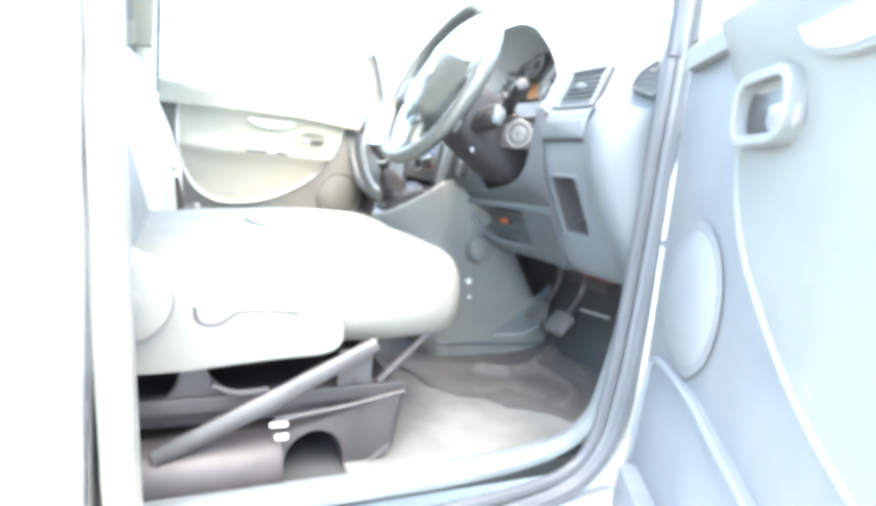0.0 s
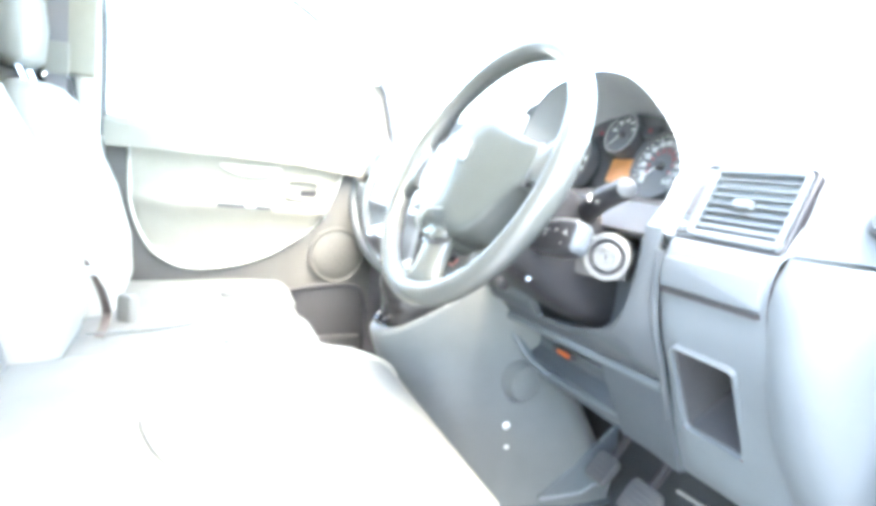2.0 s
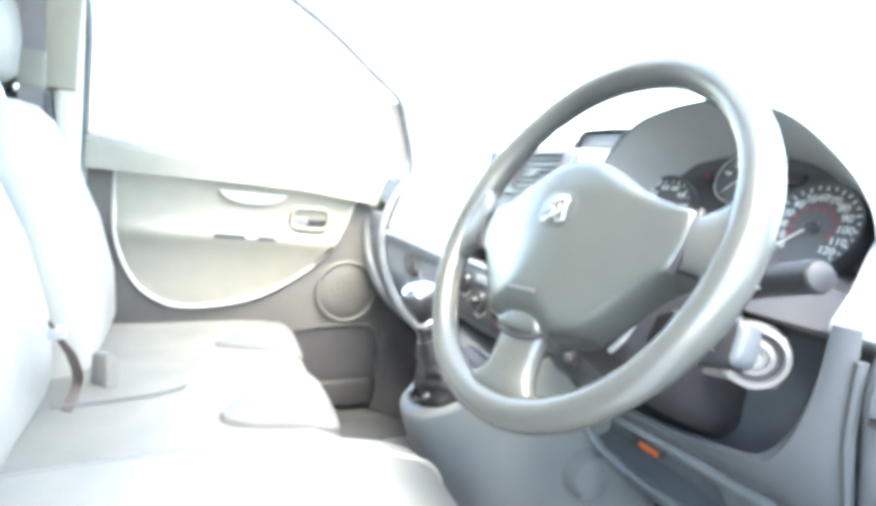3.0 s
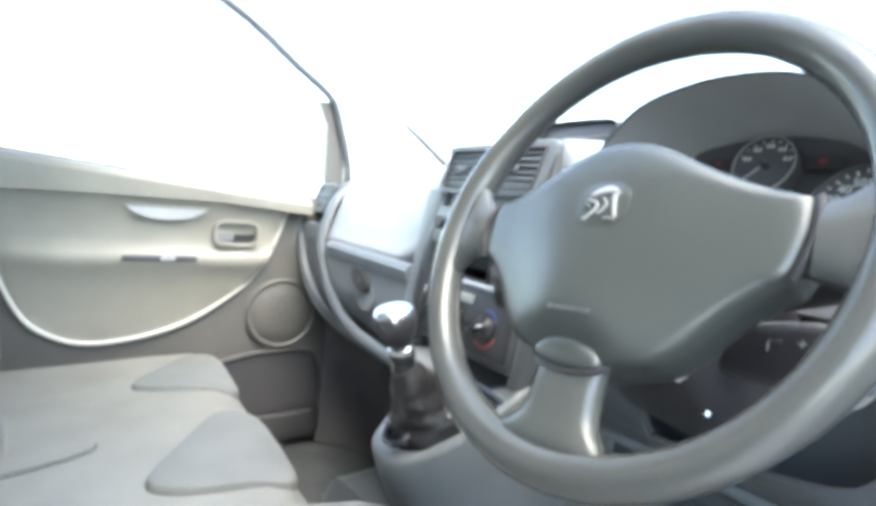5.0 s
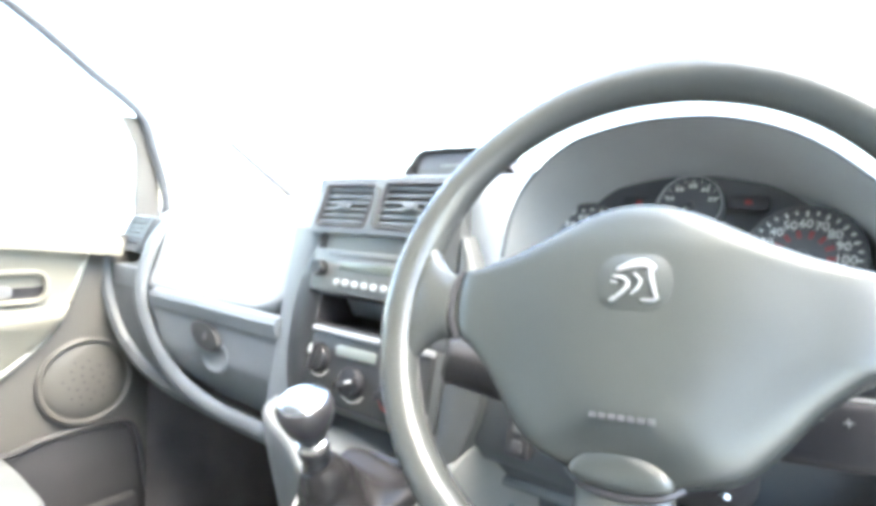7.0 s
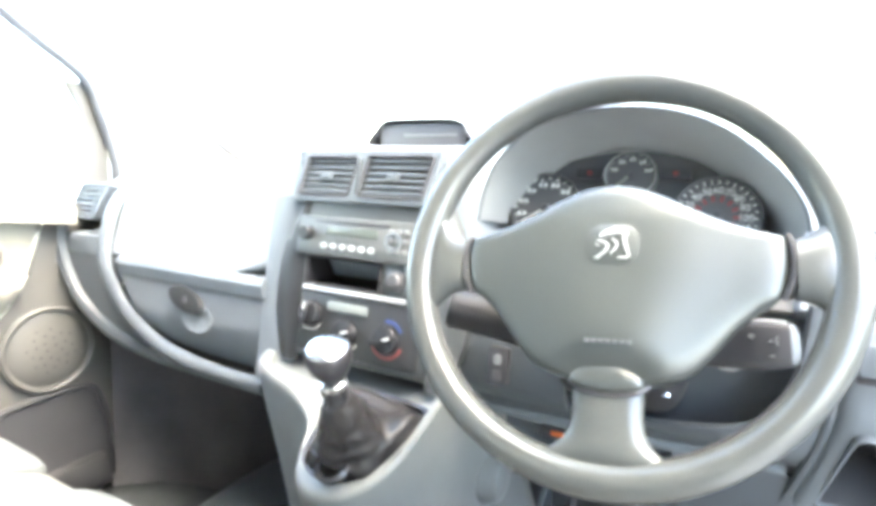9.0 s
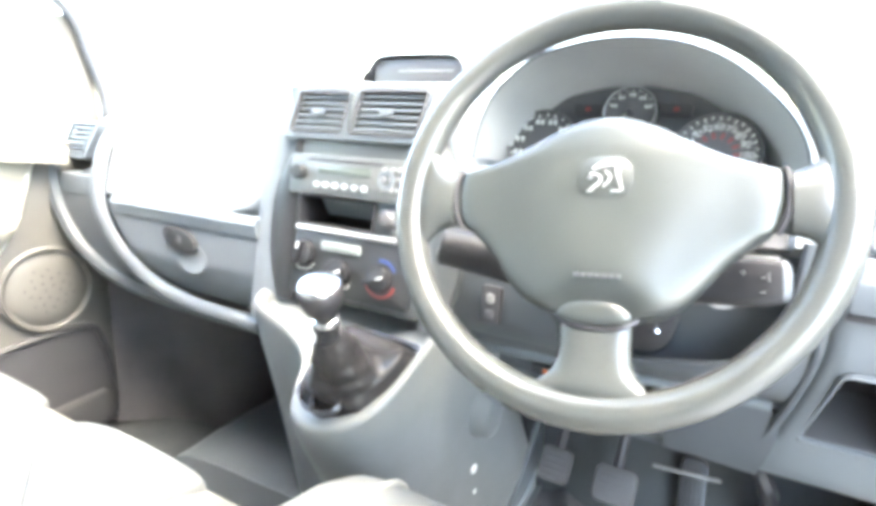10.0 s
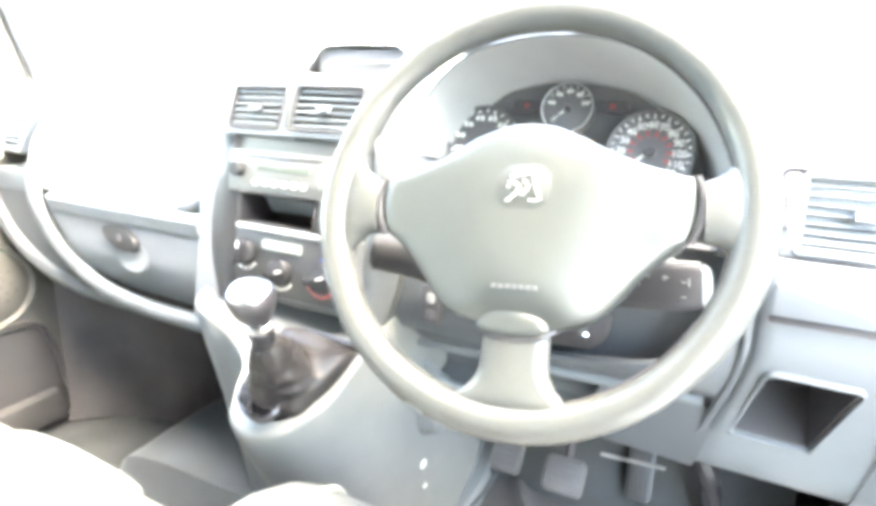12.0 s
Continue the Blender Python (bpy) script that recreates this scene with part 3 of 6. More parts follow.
# ---- dashboard ----
dash = thing("dashboard", (0, 0.35, 0.9), "grey moulded plastic van dashboard with round corners", "dashboard")


def dash_pad():
    lo = [(0.95, 1.15), (0.70, 1.265), (0.45, 1.325), (0.31, 1.322), (0.25, 1.300), (0.215, 1.262), (0.195, 1.215), (0.180, 1.175), (0.170, 1.150), (0.20, 1.140)]
    mid = [(0.95, 1.17), (0.70, 1.30), (0.45, 1.360), (0.30, 1.358), (0.225, 1.353), (0.200, 1.346), (0.200, 1.30), (0.20, 1.25), (0.20, 1.20), (0.22, 1.16)]
    drv = [(0.95, 1.15), (0.70, 1.265), (0.45, 1.330), (0.32, 1.328), (0.25, 1.312), (0.215, 1.298), (0.192, 1.275), (0.175, 1.235), (0.158, 1.205), (0.19, 1.19)]
    dip = [(0.95, 1.15), (0.70, 1.265), (0.45, 1.325), (0.36, 1.31), (0.33, 1.26), (0.30, 1.225), (0.26, 1.218), (0.23, 1.212), (0.20, 1.205), (0.20, 1.19)]
    end = [(0.90, 1.15), (0.70, 1.24), (0.45, 1.30), (0.33, 1.302), (0.29, 1.295), (0.265, 1.285), (0.255, 1.26), (0.250, 1.235), (0.245, 1.205), (0.26, 1.19)]
    stations = [(-0.765, end), (-0.735, end), (-0.66, [(lerp(a[0], b[0], 0.75), lerp(a[1], b[1], 0.75)) for a, b in zip(end, lo)]), (-0.58, lo), (-0.40, lo), (-0.24, lo), (-0.17, [(lerp(a[0], b[0], 0.5), lerp(a[1], b[1], 0.5)) for a, b in zip(lo, mid)]), (-0.13, mid), (0.0, mid), (0.135, mid),
                (0.165, [(lerp(a[0], b[0], 0.6), lerp(a[1], b[1], 0.6)) for a, b in zip(mid, drv)]), (0.178, drv), (0.192, dip), (0.35, dip), (0.512, dip), (0.527, drv), (0.57, drv), (0.685, drv), (0.71, [(lerp(a[0], b[0], 0.45), lerp(a[1], b[1], 0.45)) for a, b in zip(drv, end)]), (0.735, end), (0.765, end)]
    rings = []
    for x, pr in stations:
        ys = smooth_path([(x, a, b) for a, b in pr], 3)
        rings.append([p - Vector((0, 0.05 * (x / 0.76) ** 2 if p.y > 0.6 else 0, 0)) for p in ys])
    part("upper_pad", sheet(rings, 0.012), DASH_LIT, dash, "soft upper pad, windscreen light put into its grey", smooth=50)


dash_pad()


def louvre_vent(parent, m, w, h, n, name="vent", rim=0.007, frame_mat=None, slat_mat=None, knob=True, back=0.026, depth=0.008, thick=0.46):
    """An air vent in the plane of m: frame, dark throat, slats and a thumb knob."""
    o = rrect(w, h, 0.006, 4)
    v = part(name, hollow(o, shrink(o, rim), m, -0.03, 0.004), frame_mat or DASH, parent)
    part("throat", slab(shrink(o, rim - 0.001), m, -back - 0.009, -back, 0.001), STACK_BLACK, v, "dark throat")
    for k in range(n):
        y = -h / 2 + rim + (h - 2 * rim) * (k + 0.5) / n
        part("slat", box((0, y, -depth / 2), (w - 2 * rim, (h - 2 * rim) / n * thick, depth), 0.0008, m, 1), slat_mat or DASH_SHADED, v)
    if knob:
        part("vent_knob", box((0, 0, 0.004), (0.018, 0.009, 0.008), 0.002, m), DASH, v)
    return v


# passenger side: glove box, rib round it, pillar vent
def passenger_side():
    m = frame_m((-0.38, 0.166, 1.06), (1, 0, 0), (0, 0.10, 1))
    lid = [(-0.176, 0.075), (0.0, 0.078), (0.208, 0.079), (0.216, 0.02), (0.214, -0.045), (0.210, -0.066), (0.12, -0.068), (0.03, -0.066), (-0.04, -0.054), (-0.10, -0.020), (-0.148, 0.028)]
    body = [(0.20, 1.140), (0.185, 1.10), (0.178, 1.04), (0.19, 0.995), (0.26, 0.97), (0.50, 0.96), (0.50, 1.1)]
    # Housing, ribs and fascia carry the shade below the pad in their colour.
    bm = loft([[(x, y + dy, z + dz) for y, z in body] for x, dy, dz in ((-0.715, 0.085, 0.06), (-0.66, 0.06, 0.03), (-0.58, 0.03, 0.0), (-0.48, 0.01, -0.005), (-0.30, 0.0, -0.005), (-0.165, -0.004, -0.010))])
    part("glove_housing", bm, DASH_SHADED, dash)
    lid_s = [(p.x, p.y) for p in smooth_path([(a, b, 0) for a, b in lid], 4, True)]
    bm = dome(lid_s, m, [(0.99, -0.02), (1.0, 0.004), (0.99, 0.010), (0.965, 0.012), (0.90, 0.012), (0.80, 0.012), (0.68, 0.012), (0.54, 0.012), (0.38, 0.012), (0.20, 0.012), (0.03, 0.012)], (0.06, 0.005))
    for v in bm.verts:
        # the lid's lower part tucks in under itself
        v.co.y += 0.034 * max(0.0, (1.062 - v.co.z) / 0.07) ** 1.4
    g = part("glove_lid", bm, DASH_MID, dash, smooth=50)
    # Strip is paler than the lid, for the light on its upward face.
    part("lid_strip", loft([[(x, y, z) for y, z in ((0.156, 1.120), (0.152, 1.140), (0.157, 1.149), (0.170, 1.151), (0.178, 1.13))] for x in (-0.545, -0.45, -0.30, -0.165)]), DASH, g, "chamfered strip")
    lm = m @ Matrix.Translation((0.033, 0.034, 0.012))
    part("latch_dish", dome(oval(0.076, 0.050, 24, 0.026, -0.030), lm, [(1.0, -0.002), (1.0, 0.0015), (0.92, 0.002), (0.8, 0.0005), (0.05, 0.0002)], (0.026, -0.030)), DASH, g)
    lt = part("latch", dome(oval(0.090, 0.040, 24), lm @ Matrix.Rotation(radians(-14), 4, "Z"), [(1.0, -0.002), (1.0, 0.005), (0.93, 0.0085), (0.6, 0.0095), (0.05, 0.0095)]), STACK_BLACK, g, "black latch")
    part("lock", lathe([(0.006, 0.013), (0.006, 0.017), (0.003, 0.017), (0, 0.016)], lm @ Matrix.Translation((0.004, 0, -0.006)), 14), DARK, lt)
    # the rib that runs down from the pad and along under the lid
    rib = smooth_path([(-0.622, 0.270, 1.300), (-0.616, 0.212, 1.255), (-0.604, 0.180, 1.205), (-0.588, 0.158, 1.140), (-0.558, 0.158, 1.080), (-0.505, 0.158, 1.034), (-0.42, 0.156, 0.998), (-0.33, 0.154, 0.984), (-0.25, 0.152, 0.981), (-0.160, 0.150, 0.981)], 5)
    part("rib", tube(rib, [0.021 - 0.008 * k / len(rib) for k in range(len(rib))], 12, flat=0.6, up=(0, 1, 0)), DASH_MID, dash)
    # outboard panel with pillar vent and two steps
    louvre_vent(dash, frame_m((-0.705, 0.200, 1.243), (1, -0.02, 0), (0, 0.28, 1)) @ Matrix(((1, 0.45, 0, 0), (0, 1, 0, 0), (0, 0, 1, 0), (0, 0, 0, 1))), 0.098, 0.074, 6, "pillar_vent", 0.006, DASH, DASH, False, thick=0.55)
    part("step_panel", box((-0.676, 0.190, 1.160), (0.120, 0.05, 0.040), 0.006), DASH, dash)
    part("step_panel", box((-0.672, 0.192, 1.108), (0.112, 0.05, 0.042), 0.006), DASH, dash)
    arc = smooth_path([(-0.752, 0.165, 1.205), (-0.745, 0.163, 1.14), (-0.706, 0.168, 1.064), (-0.640, 0.172, 1.012), (-0.56, 0.178, 0.982), (-0.44, 0.184, 0.966), (-0.165, 0.180, 0.966)], 5)
    part("lower_rib", tube(arc, 0.016, 8, up=(0, 1, 0)), DASH_SHADED, dash)
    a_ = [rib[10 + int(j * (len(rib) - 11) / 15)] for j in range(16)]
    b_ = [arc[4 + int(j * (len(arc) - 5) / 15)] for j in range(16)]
    part("lower_fascia", sheet([[p + Vector((0, 0.012, 0)), lerp(p, q, 0.5) + Vector((0, 0.010, 0)), q + Vector((0, 0.006, 0))] for p, q in zip(a_, b_)], 0.006), DASH_SHADED, dash)


passenger_side()

# driver's side: vent, strip, cubby and rounded end
DRV = [(0.20, 1.205), (0.157, 1.205), (0.146, 1.192), (0.142, 1.170), (0.147, 1.145), (0.158, 1.105), (0.185, 1.055), (0.222, 0.990), (0.252, 0.940), (0.275, 0.912), (0.30, 0.905), (0.45, 0.93), (0.45, 1.20)]


def driver_side():
    # one moulded skin with the cubby's opening left out of its grid
    prof = [(p.y, p.z) for p in smooth_path([(0, y, z) for y, z in DRV[:11]], 5)]
    edge_x = lambda z: float(np.interp(z, (0.905, 0.94, 0.99, 1.055, 1.105, 1.205), (0.516, 0.527, 0.545, 0.560, 0.567, 0.567)))
    sk = lambda z, d: 0.612 + d + 0.19 * (min(max(z, 0.985), 1.095) - 1.04)
    bm = bmesh.new()
    grid = []
    prof = sorted(prof, key=lambda p: -p[1])
    pts = []
    for (ya, za), (yb, zb) in zip(prof, prof[1:]):
        pts.append((ya, za))
        for zc in (1.093, 0.987):
            if za > zc > zb:
                pts.append((lerp(ya, yb, (za - zc) / (za - zb)), zc))
    pts.append(prof[-1])
    for y, z in pts:
        xl = edge_x(z)
        grid.append([bm.verts.new(p) for p in ((xl - 0.006, y + 0.014, z), (xl + 0.001, y + 0.004, z), (xl + 0.007, y, z), (sk(z, -0.039), y, z), (sk(z, -0.013), y, z), (sk(z, 0.013), y, z), (sk(z, 0.039), y, z), (0.692, y, z))])
    for ra, rb, (ya, za), (yb, zb) in zip(grid, grid[1:], pts, pts[1:]):
        for i in range(7):
            if 3 <= i <= 5 and zb >= 0.9869 and za <= 1.0931:
                continue
            bm.faces.new((ra[i], ra[i + 1], rb[i + 1], rb[i]))
    col = part("driver_panel", bm, DASH, dash, smooth=50)
    part("panel_bead", tube(smooth_path([(edge_x(z) - 0.007, y + 0.002, z) for y, z in ((0.147, 1.19), (0.150, 1.14), (0.158, 1.105), (0.185, 1.055), (0.222, 0.990), (0.252, 0.940))], 5), 0.0045, 8), DASH_SHADED, col)
    # cubby box; the shade inside it is put into its dark colours
    m = frame_m((0.612, 0.192, 1.040), (1, 0, 0), (0, -0.55, 0.86)) @ Matrix(((1, 0.16, 0, 0), (0, 1, 0, 0), (0, 0, 1, 0), (0, 0, 0, 1)))
    o = rrect(0.080, 0.128, 0.010, 4)
    cu = part("cubby", hollow(o, shrink(o, 0.003), m, -0.006, 0.0012, 0.0008), DASH, col)
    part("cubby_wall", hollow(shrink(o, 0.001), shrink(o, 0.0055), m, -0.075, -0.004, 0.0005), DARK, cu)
    part("cubby_back", slab(shrink(o, 0.003), m, -0.085, -0.073, 0.001), MATT, cu, "back of the open cubby, shade put into its black")
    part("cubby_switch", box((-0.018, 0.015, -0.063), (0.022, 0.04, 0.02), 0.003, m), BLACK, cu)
    # raised strip lid
    m2 = frame_m((0.630, 0.143, 1.171), (1, 0, 0), (0, -0.02, 1))
    part("strip_lid", slab(rrect(0.112, 0.030, 0.005, 4), m2, -0.006, 0.0035, 0.002), DASH, col)
    part("strip_shadow_gap", slab(rrect(0.112, 0.006, 0.002, 3, 0, -0.019), m2, -0.006, 0.0012, 0.0005), BLACK, col)
    vm = frame_m((0.632, 0.172, 1.243), (1, 0, 0), (0, 0.42, 1))
    dv = louvre_vent(dash, vm, 0.100, 0.076, 7, "driver_vent", 0.006, DASH, STACK_BLACK, back=0.034, depth=0.005, thick=0.24)
    # Black slats stand for the shade in the gaps; these lips for lit edges.
    for k in range(7):
        part("slat_edge", box((0, -0.030 + 0.060 * (k + 0.5) / 7, 0.0006), (0.088, 0.0018, 0.0022), 0.0005, vm, 1), DASH, dv)
    part("vent_wheel_plate", slab(rrect(0.013, 0.072, 0.003, 4, -0.0565, 0), vm, -0.01, 0.003, 0.001), DASH_SHADED, dv)
    part("vent_wheel", slab(rrect(0.006, 0.034, 0.002, 4, -0.0565, 0), vm, 0.001, 0.0055, 0.001), DARK, dv, "ribbed thumb wheel")
    for y in (-0.027, 0.027):
        part("vent_mark", slab(rrect(0.006, 0.003, 0.001, 3, -0.0565, y), vm, 0.001, 0.0036, 0.0003), WHITE, dv)
    part("vent_gap", hollow(rrect(0.122, 0.084, 0.009, 4, -0.006), rrect(0.115, 0.077, 0.006, 4, -0.0065), vm, -0.03, 0.0008), BLACK, dv, "dark gap round the vent")
    # rounded end piece
    e0 = [(0.160, 1.205), (0.147, 1.185), (0.144, 1.165), (0.150, 1.13), (0.162, 1.09), (0.190, 1.03), (0.222, 0.985), (0.252, 0.935), (0.275, 0.906), (0.30, 0.900)]
    e1 = [(0.215, 1.205), (0.205, 1.185), (0.203, 1.165), (0.206, 1.13), (0.213, 1.09), (0.222, 1.03), (0.230, 0.985), (0.240, 0.95), (0.262, 0.91), (0.30, 0.900)]
    rows = []
    for k in range(9):
        t = k / 8
        rows.append([(0.692 + 0.080 * t, lerp(a[0], b[0], t * t) - 0.010 * math.sin(math.pi * t), lerp(a[1], b[1], t)) for a, b in zip(e0, e1)])
    rows.append([(0.774, b[0] + 0.07, b[1]) for b in e1])
    part("end_cap", sheet(rows, 0.010), DASH, dash, "rounded pale end of the dashboard", smooth=50)
    part("cap_seam", tube([Vector(r[0]) + Vector((0, -0.004, -0.018)) for r in rows], 0.0016, 6), BLACK, dash)
    rows2 = [[(lerp(0.692, 0.785, t), y + 0.065 * math.sin(t * math.pi / 2), z) for y, z in ((0.165, 1.207), (0.172, 1.235), (0.190, 1.275), (0.215, 1.298), (0.26, 1.312))] for t in (0, 0.2, 0.4, 0.6, 0.8, 1.0)]
    part("pillar_panel", sheet(rows2, 0.010), DASH, dash, smooth=50)
    m3 = frame_m((0.744, 0.208, 1.250), (0.80, 0.60, 0), (0, 0.30, 1)) @ Matrix.Diagonal((0.74, 0.86, 1, 1))
    tri = [(-0.029, -0.015), (-0.023, 0.008), (-0.004, 0.026), (0.020, 0.034), (0.023, -0.026), (0.0, -0.027)]
    o = [(p.x, p.y) for p in smooth_path([(a, b, 0) for a, b in tri], 3, True)]
    v = part("side_window_vent", hollow(o, shrink(o, 0.004), m3, -0.012, 0.006), DASH, dash)
    part("throat", slab(shrink(o, 0.003), m3, -0.012, 0.001, 0.0005), BLACK, v)
    for y, w, c in ((-0.016, 0.038, -0.001), (-0.006, 0.038, 0.0), (0.004, 0.034, 0.002), (0.014, 0.024, 0.006)):
        part("slat", box((c, y, 0.002), (w, 0.0022, 0.005), 0.0004, m3, 1), DASH_SHADED, v)


driver_side()


# knee panel, tray and column surround
def knee():
    pr = [(0.19, 1.20), (0.172, 1.16), (0.166, 1.12), (0.164, 1.07), (0.180, 1.045), (0.200, 1.035)]
    part("column_panel", sheet([[(x, y, z) for y, z in pr] for x in (0.168, 0.25, 0.31)], 0.01), DASH_SHADED, dash)
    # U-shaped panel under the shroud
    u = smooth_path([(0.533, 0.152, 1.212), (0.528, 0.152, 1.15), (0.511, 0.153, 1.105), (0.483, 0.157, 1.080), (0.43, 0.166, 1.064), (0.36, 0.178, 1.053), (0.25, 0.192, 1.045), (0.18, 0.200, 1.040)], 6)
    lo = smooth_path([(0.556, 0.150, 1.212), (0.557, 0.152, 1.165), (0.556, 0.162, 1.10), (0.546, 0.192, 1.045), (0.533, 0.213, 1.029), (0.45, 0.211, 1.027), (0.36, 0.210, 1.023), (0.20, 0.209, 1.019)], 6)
    part("knee_panel", sheet([[a, lerp(a, b, 0.15) + Vector((0, -0.006, 0)), lerp(a, b, 0.6) + Vector((0, -0.006, 0)), b] for a, b in zip(u, lo)], 0.008), DASH_SHADED, dash)
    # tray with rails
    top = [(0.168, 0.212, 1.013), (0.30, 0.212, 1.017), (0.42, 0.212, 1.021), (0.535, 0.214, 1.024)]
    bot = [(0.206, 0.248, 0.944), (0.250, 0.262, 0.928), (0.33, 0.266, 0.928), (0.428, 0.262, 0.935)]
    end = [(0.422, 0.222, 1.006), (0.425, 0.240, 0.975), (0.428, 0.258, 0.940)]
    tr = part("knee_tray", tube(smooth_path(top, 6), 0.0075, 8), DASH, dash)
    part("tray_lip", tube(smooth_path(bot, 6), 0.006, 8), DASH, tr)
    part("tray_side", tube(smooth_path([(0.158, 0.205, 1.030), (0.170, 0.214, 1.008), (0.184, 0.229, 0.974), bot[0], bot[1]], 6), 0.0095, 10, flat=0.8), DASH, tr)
    part("tray_edge", tube(smooth_path(end, 5), 0.004, 8), DASH_SHADED, tr)
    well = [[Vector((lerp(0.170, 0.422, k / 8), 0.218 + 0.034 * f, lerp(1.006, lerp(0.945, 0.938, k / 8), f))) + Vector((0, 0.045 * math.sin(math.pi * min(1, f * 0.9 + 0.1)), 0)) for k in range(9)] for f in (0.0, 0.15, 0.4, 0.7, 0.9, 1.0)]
    part("tray_back", sheet(well, 0.004), DASH_SHADED, tr, "shaded tray well")
    part("tray_panel", sheet([[(0.424, 0.216, 1.018), (0.480, 0.216, 1.020), (0.545, 0.218, 1.020)], [(0.427, 0.238, 0.976), (0.482, 0.236, 0.976), (0.546, 0.232, 0.980)], [(0.430, 0.258, 0.938), (0.482, 0.258, 0.938), (0.540, 0.252, 0.940)], [(0.430, 0.272, 0.914), (0.482, 0.272, 0.914), (0.535, 0.268, 0.914)]], 0.006), DASH_SHADED, tr)
    part("tray_foot", sheet([smooth_path(bot, 4), [p + Vector((0, 0.014, -0.016)) for p in smooth_path(bot, 4)]], 0.005), DASH_SHADED, tr)
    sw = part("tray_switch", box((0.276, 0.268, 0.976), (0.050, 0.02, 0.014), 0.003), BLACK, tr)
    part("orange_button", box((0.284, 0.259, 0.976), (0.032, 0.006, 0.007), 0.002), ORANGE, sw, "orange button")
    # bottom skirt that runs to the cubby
    part("lower_skirt", sheet([[(0.18, 0.270, 0.928), (0.25, 0.278, 0.910), (0.34, 0.280, 0.911), (0.43, 0.274, 0.914), (0.53, 0.270, 0.913)], [(0.18, 0.33, 0.935), (0.25, 0.34, 0.918), (0.34, 0.35, 0.918), (0.43, 0.34, 0.918), (0.53, 0.33, 0.915)]], 0.006), DASH_SHADED, dash)
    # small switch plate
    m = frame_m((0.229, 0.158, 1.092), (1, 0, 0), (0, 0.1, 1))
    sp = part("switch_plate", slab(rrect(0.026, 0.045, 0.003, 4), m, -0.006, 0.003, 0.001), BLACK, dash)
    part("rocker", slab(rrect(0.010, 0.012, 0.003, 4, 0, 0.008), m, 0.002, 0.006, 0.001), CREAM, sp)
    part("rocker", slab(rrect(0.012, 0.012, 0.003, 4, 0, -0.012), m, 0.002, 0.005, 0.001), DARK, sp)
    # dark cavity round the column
    part("column_cavity", box((0.36, 0.224, 1.12), (0.37, 0.02, 0.20), 0.004), DASH_SHADED, dash)


knee()


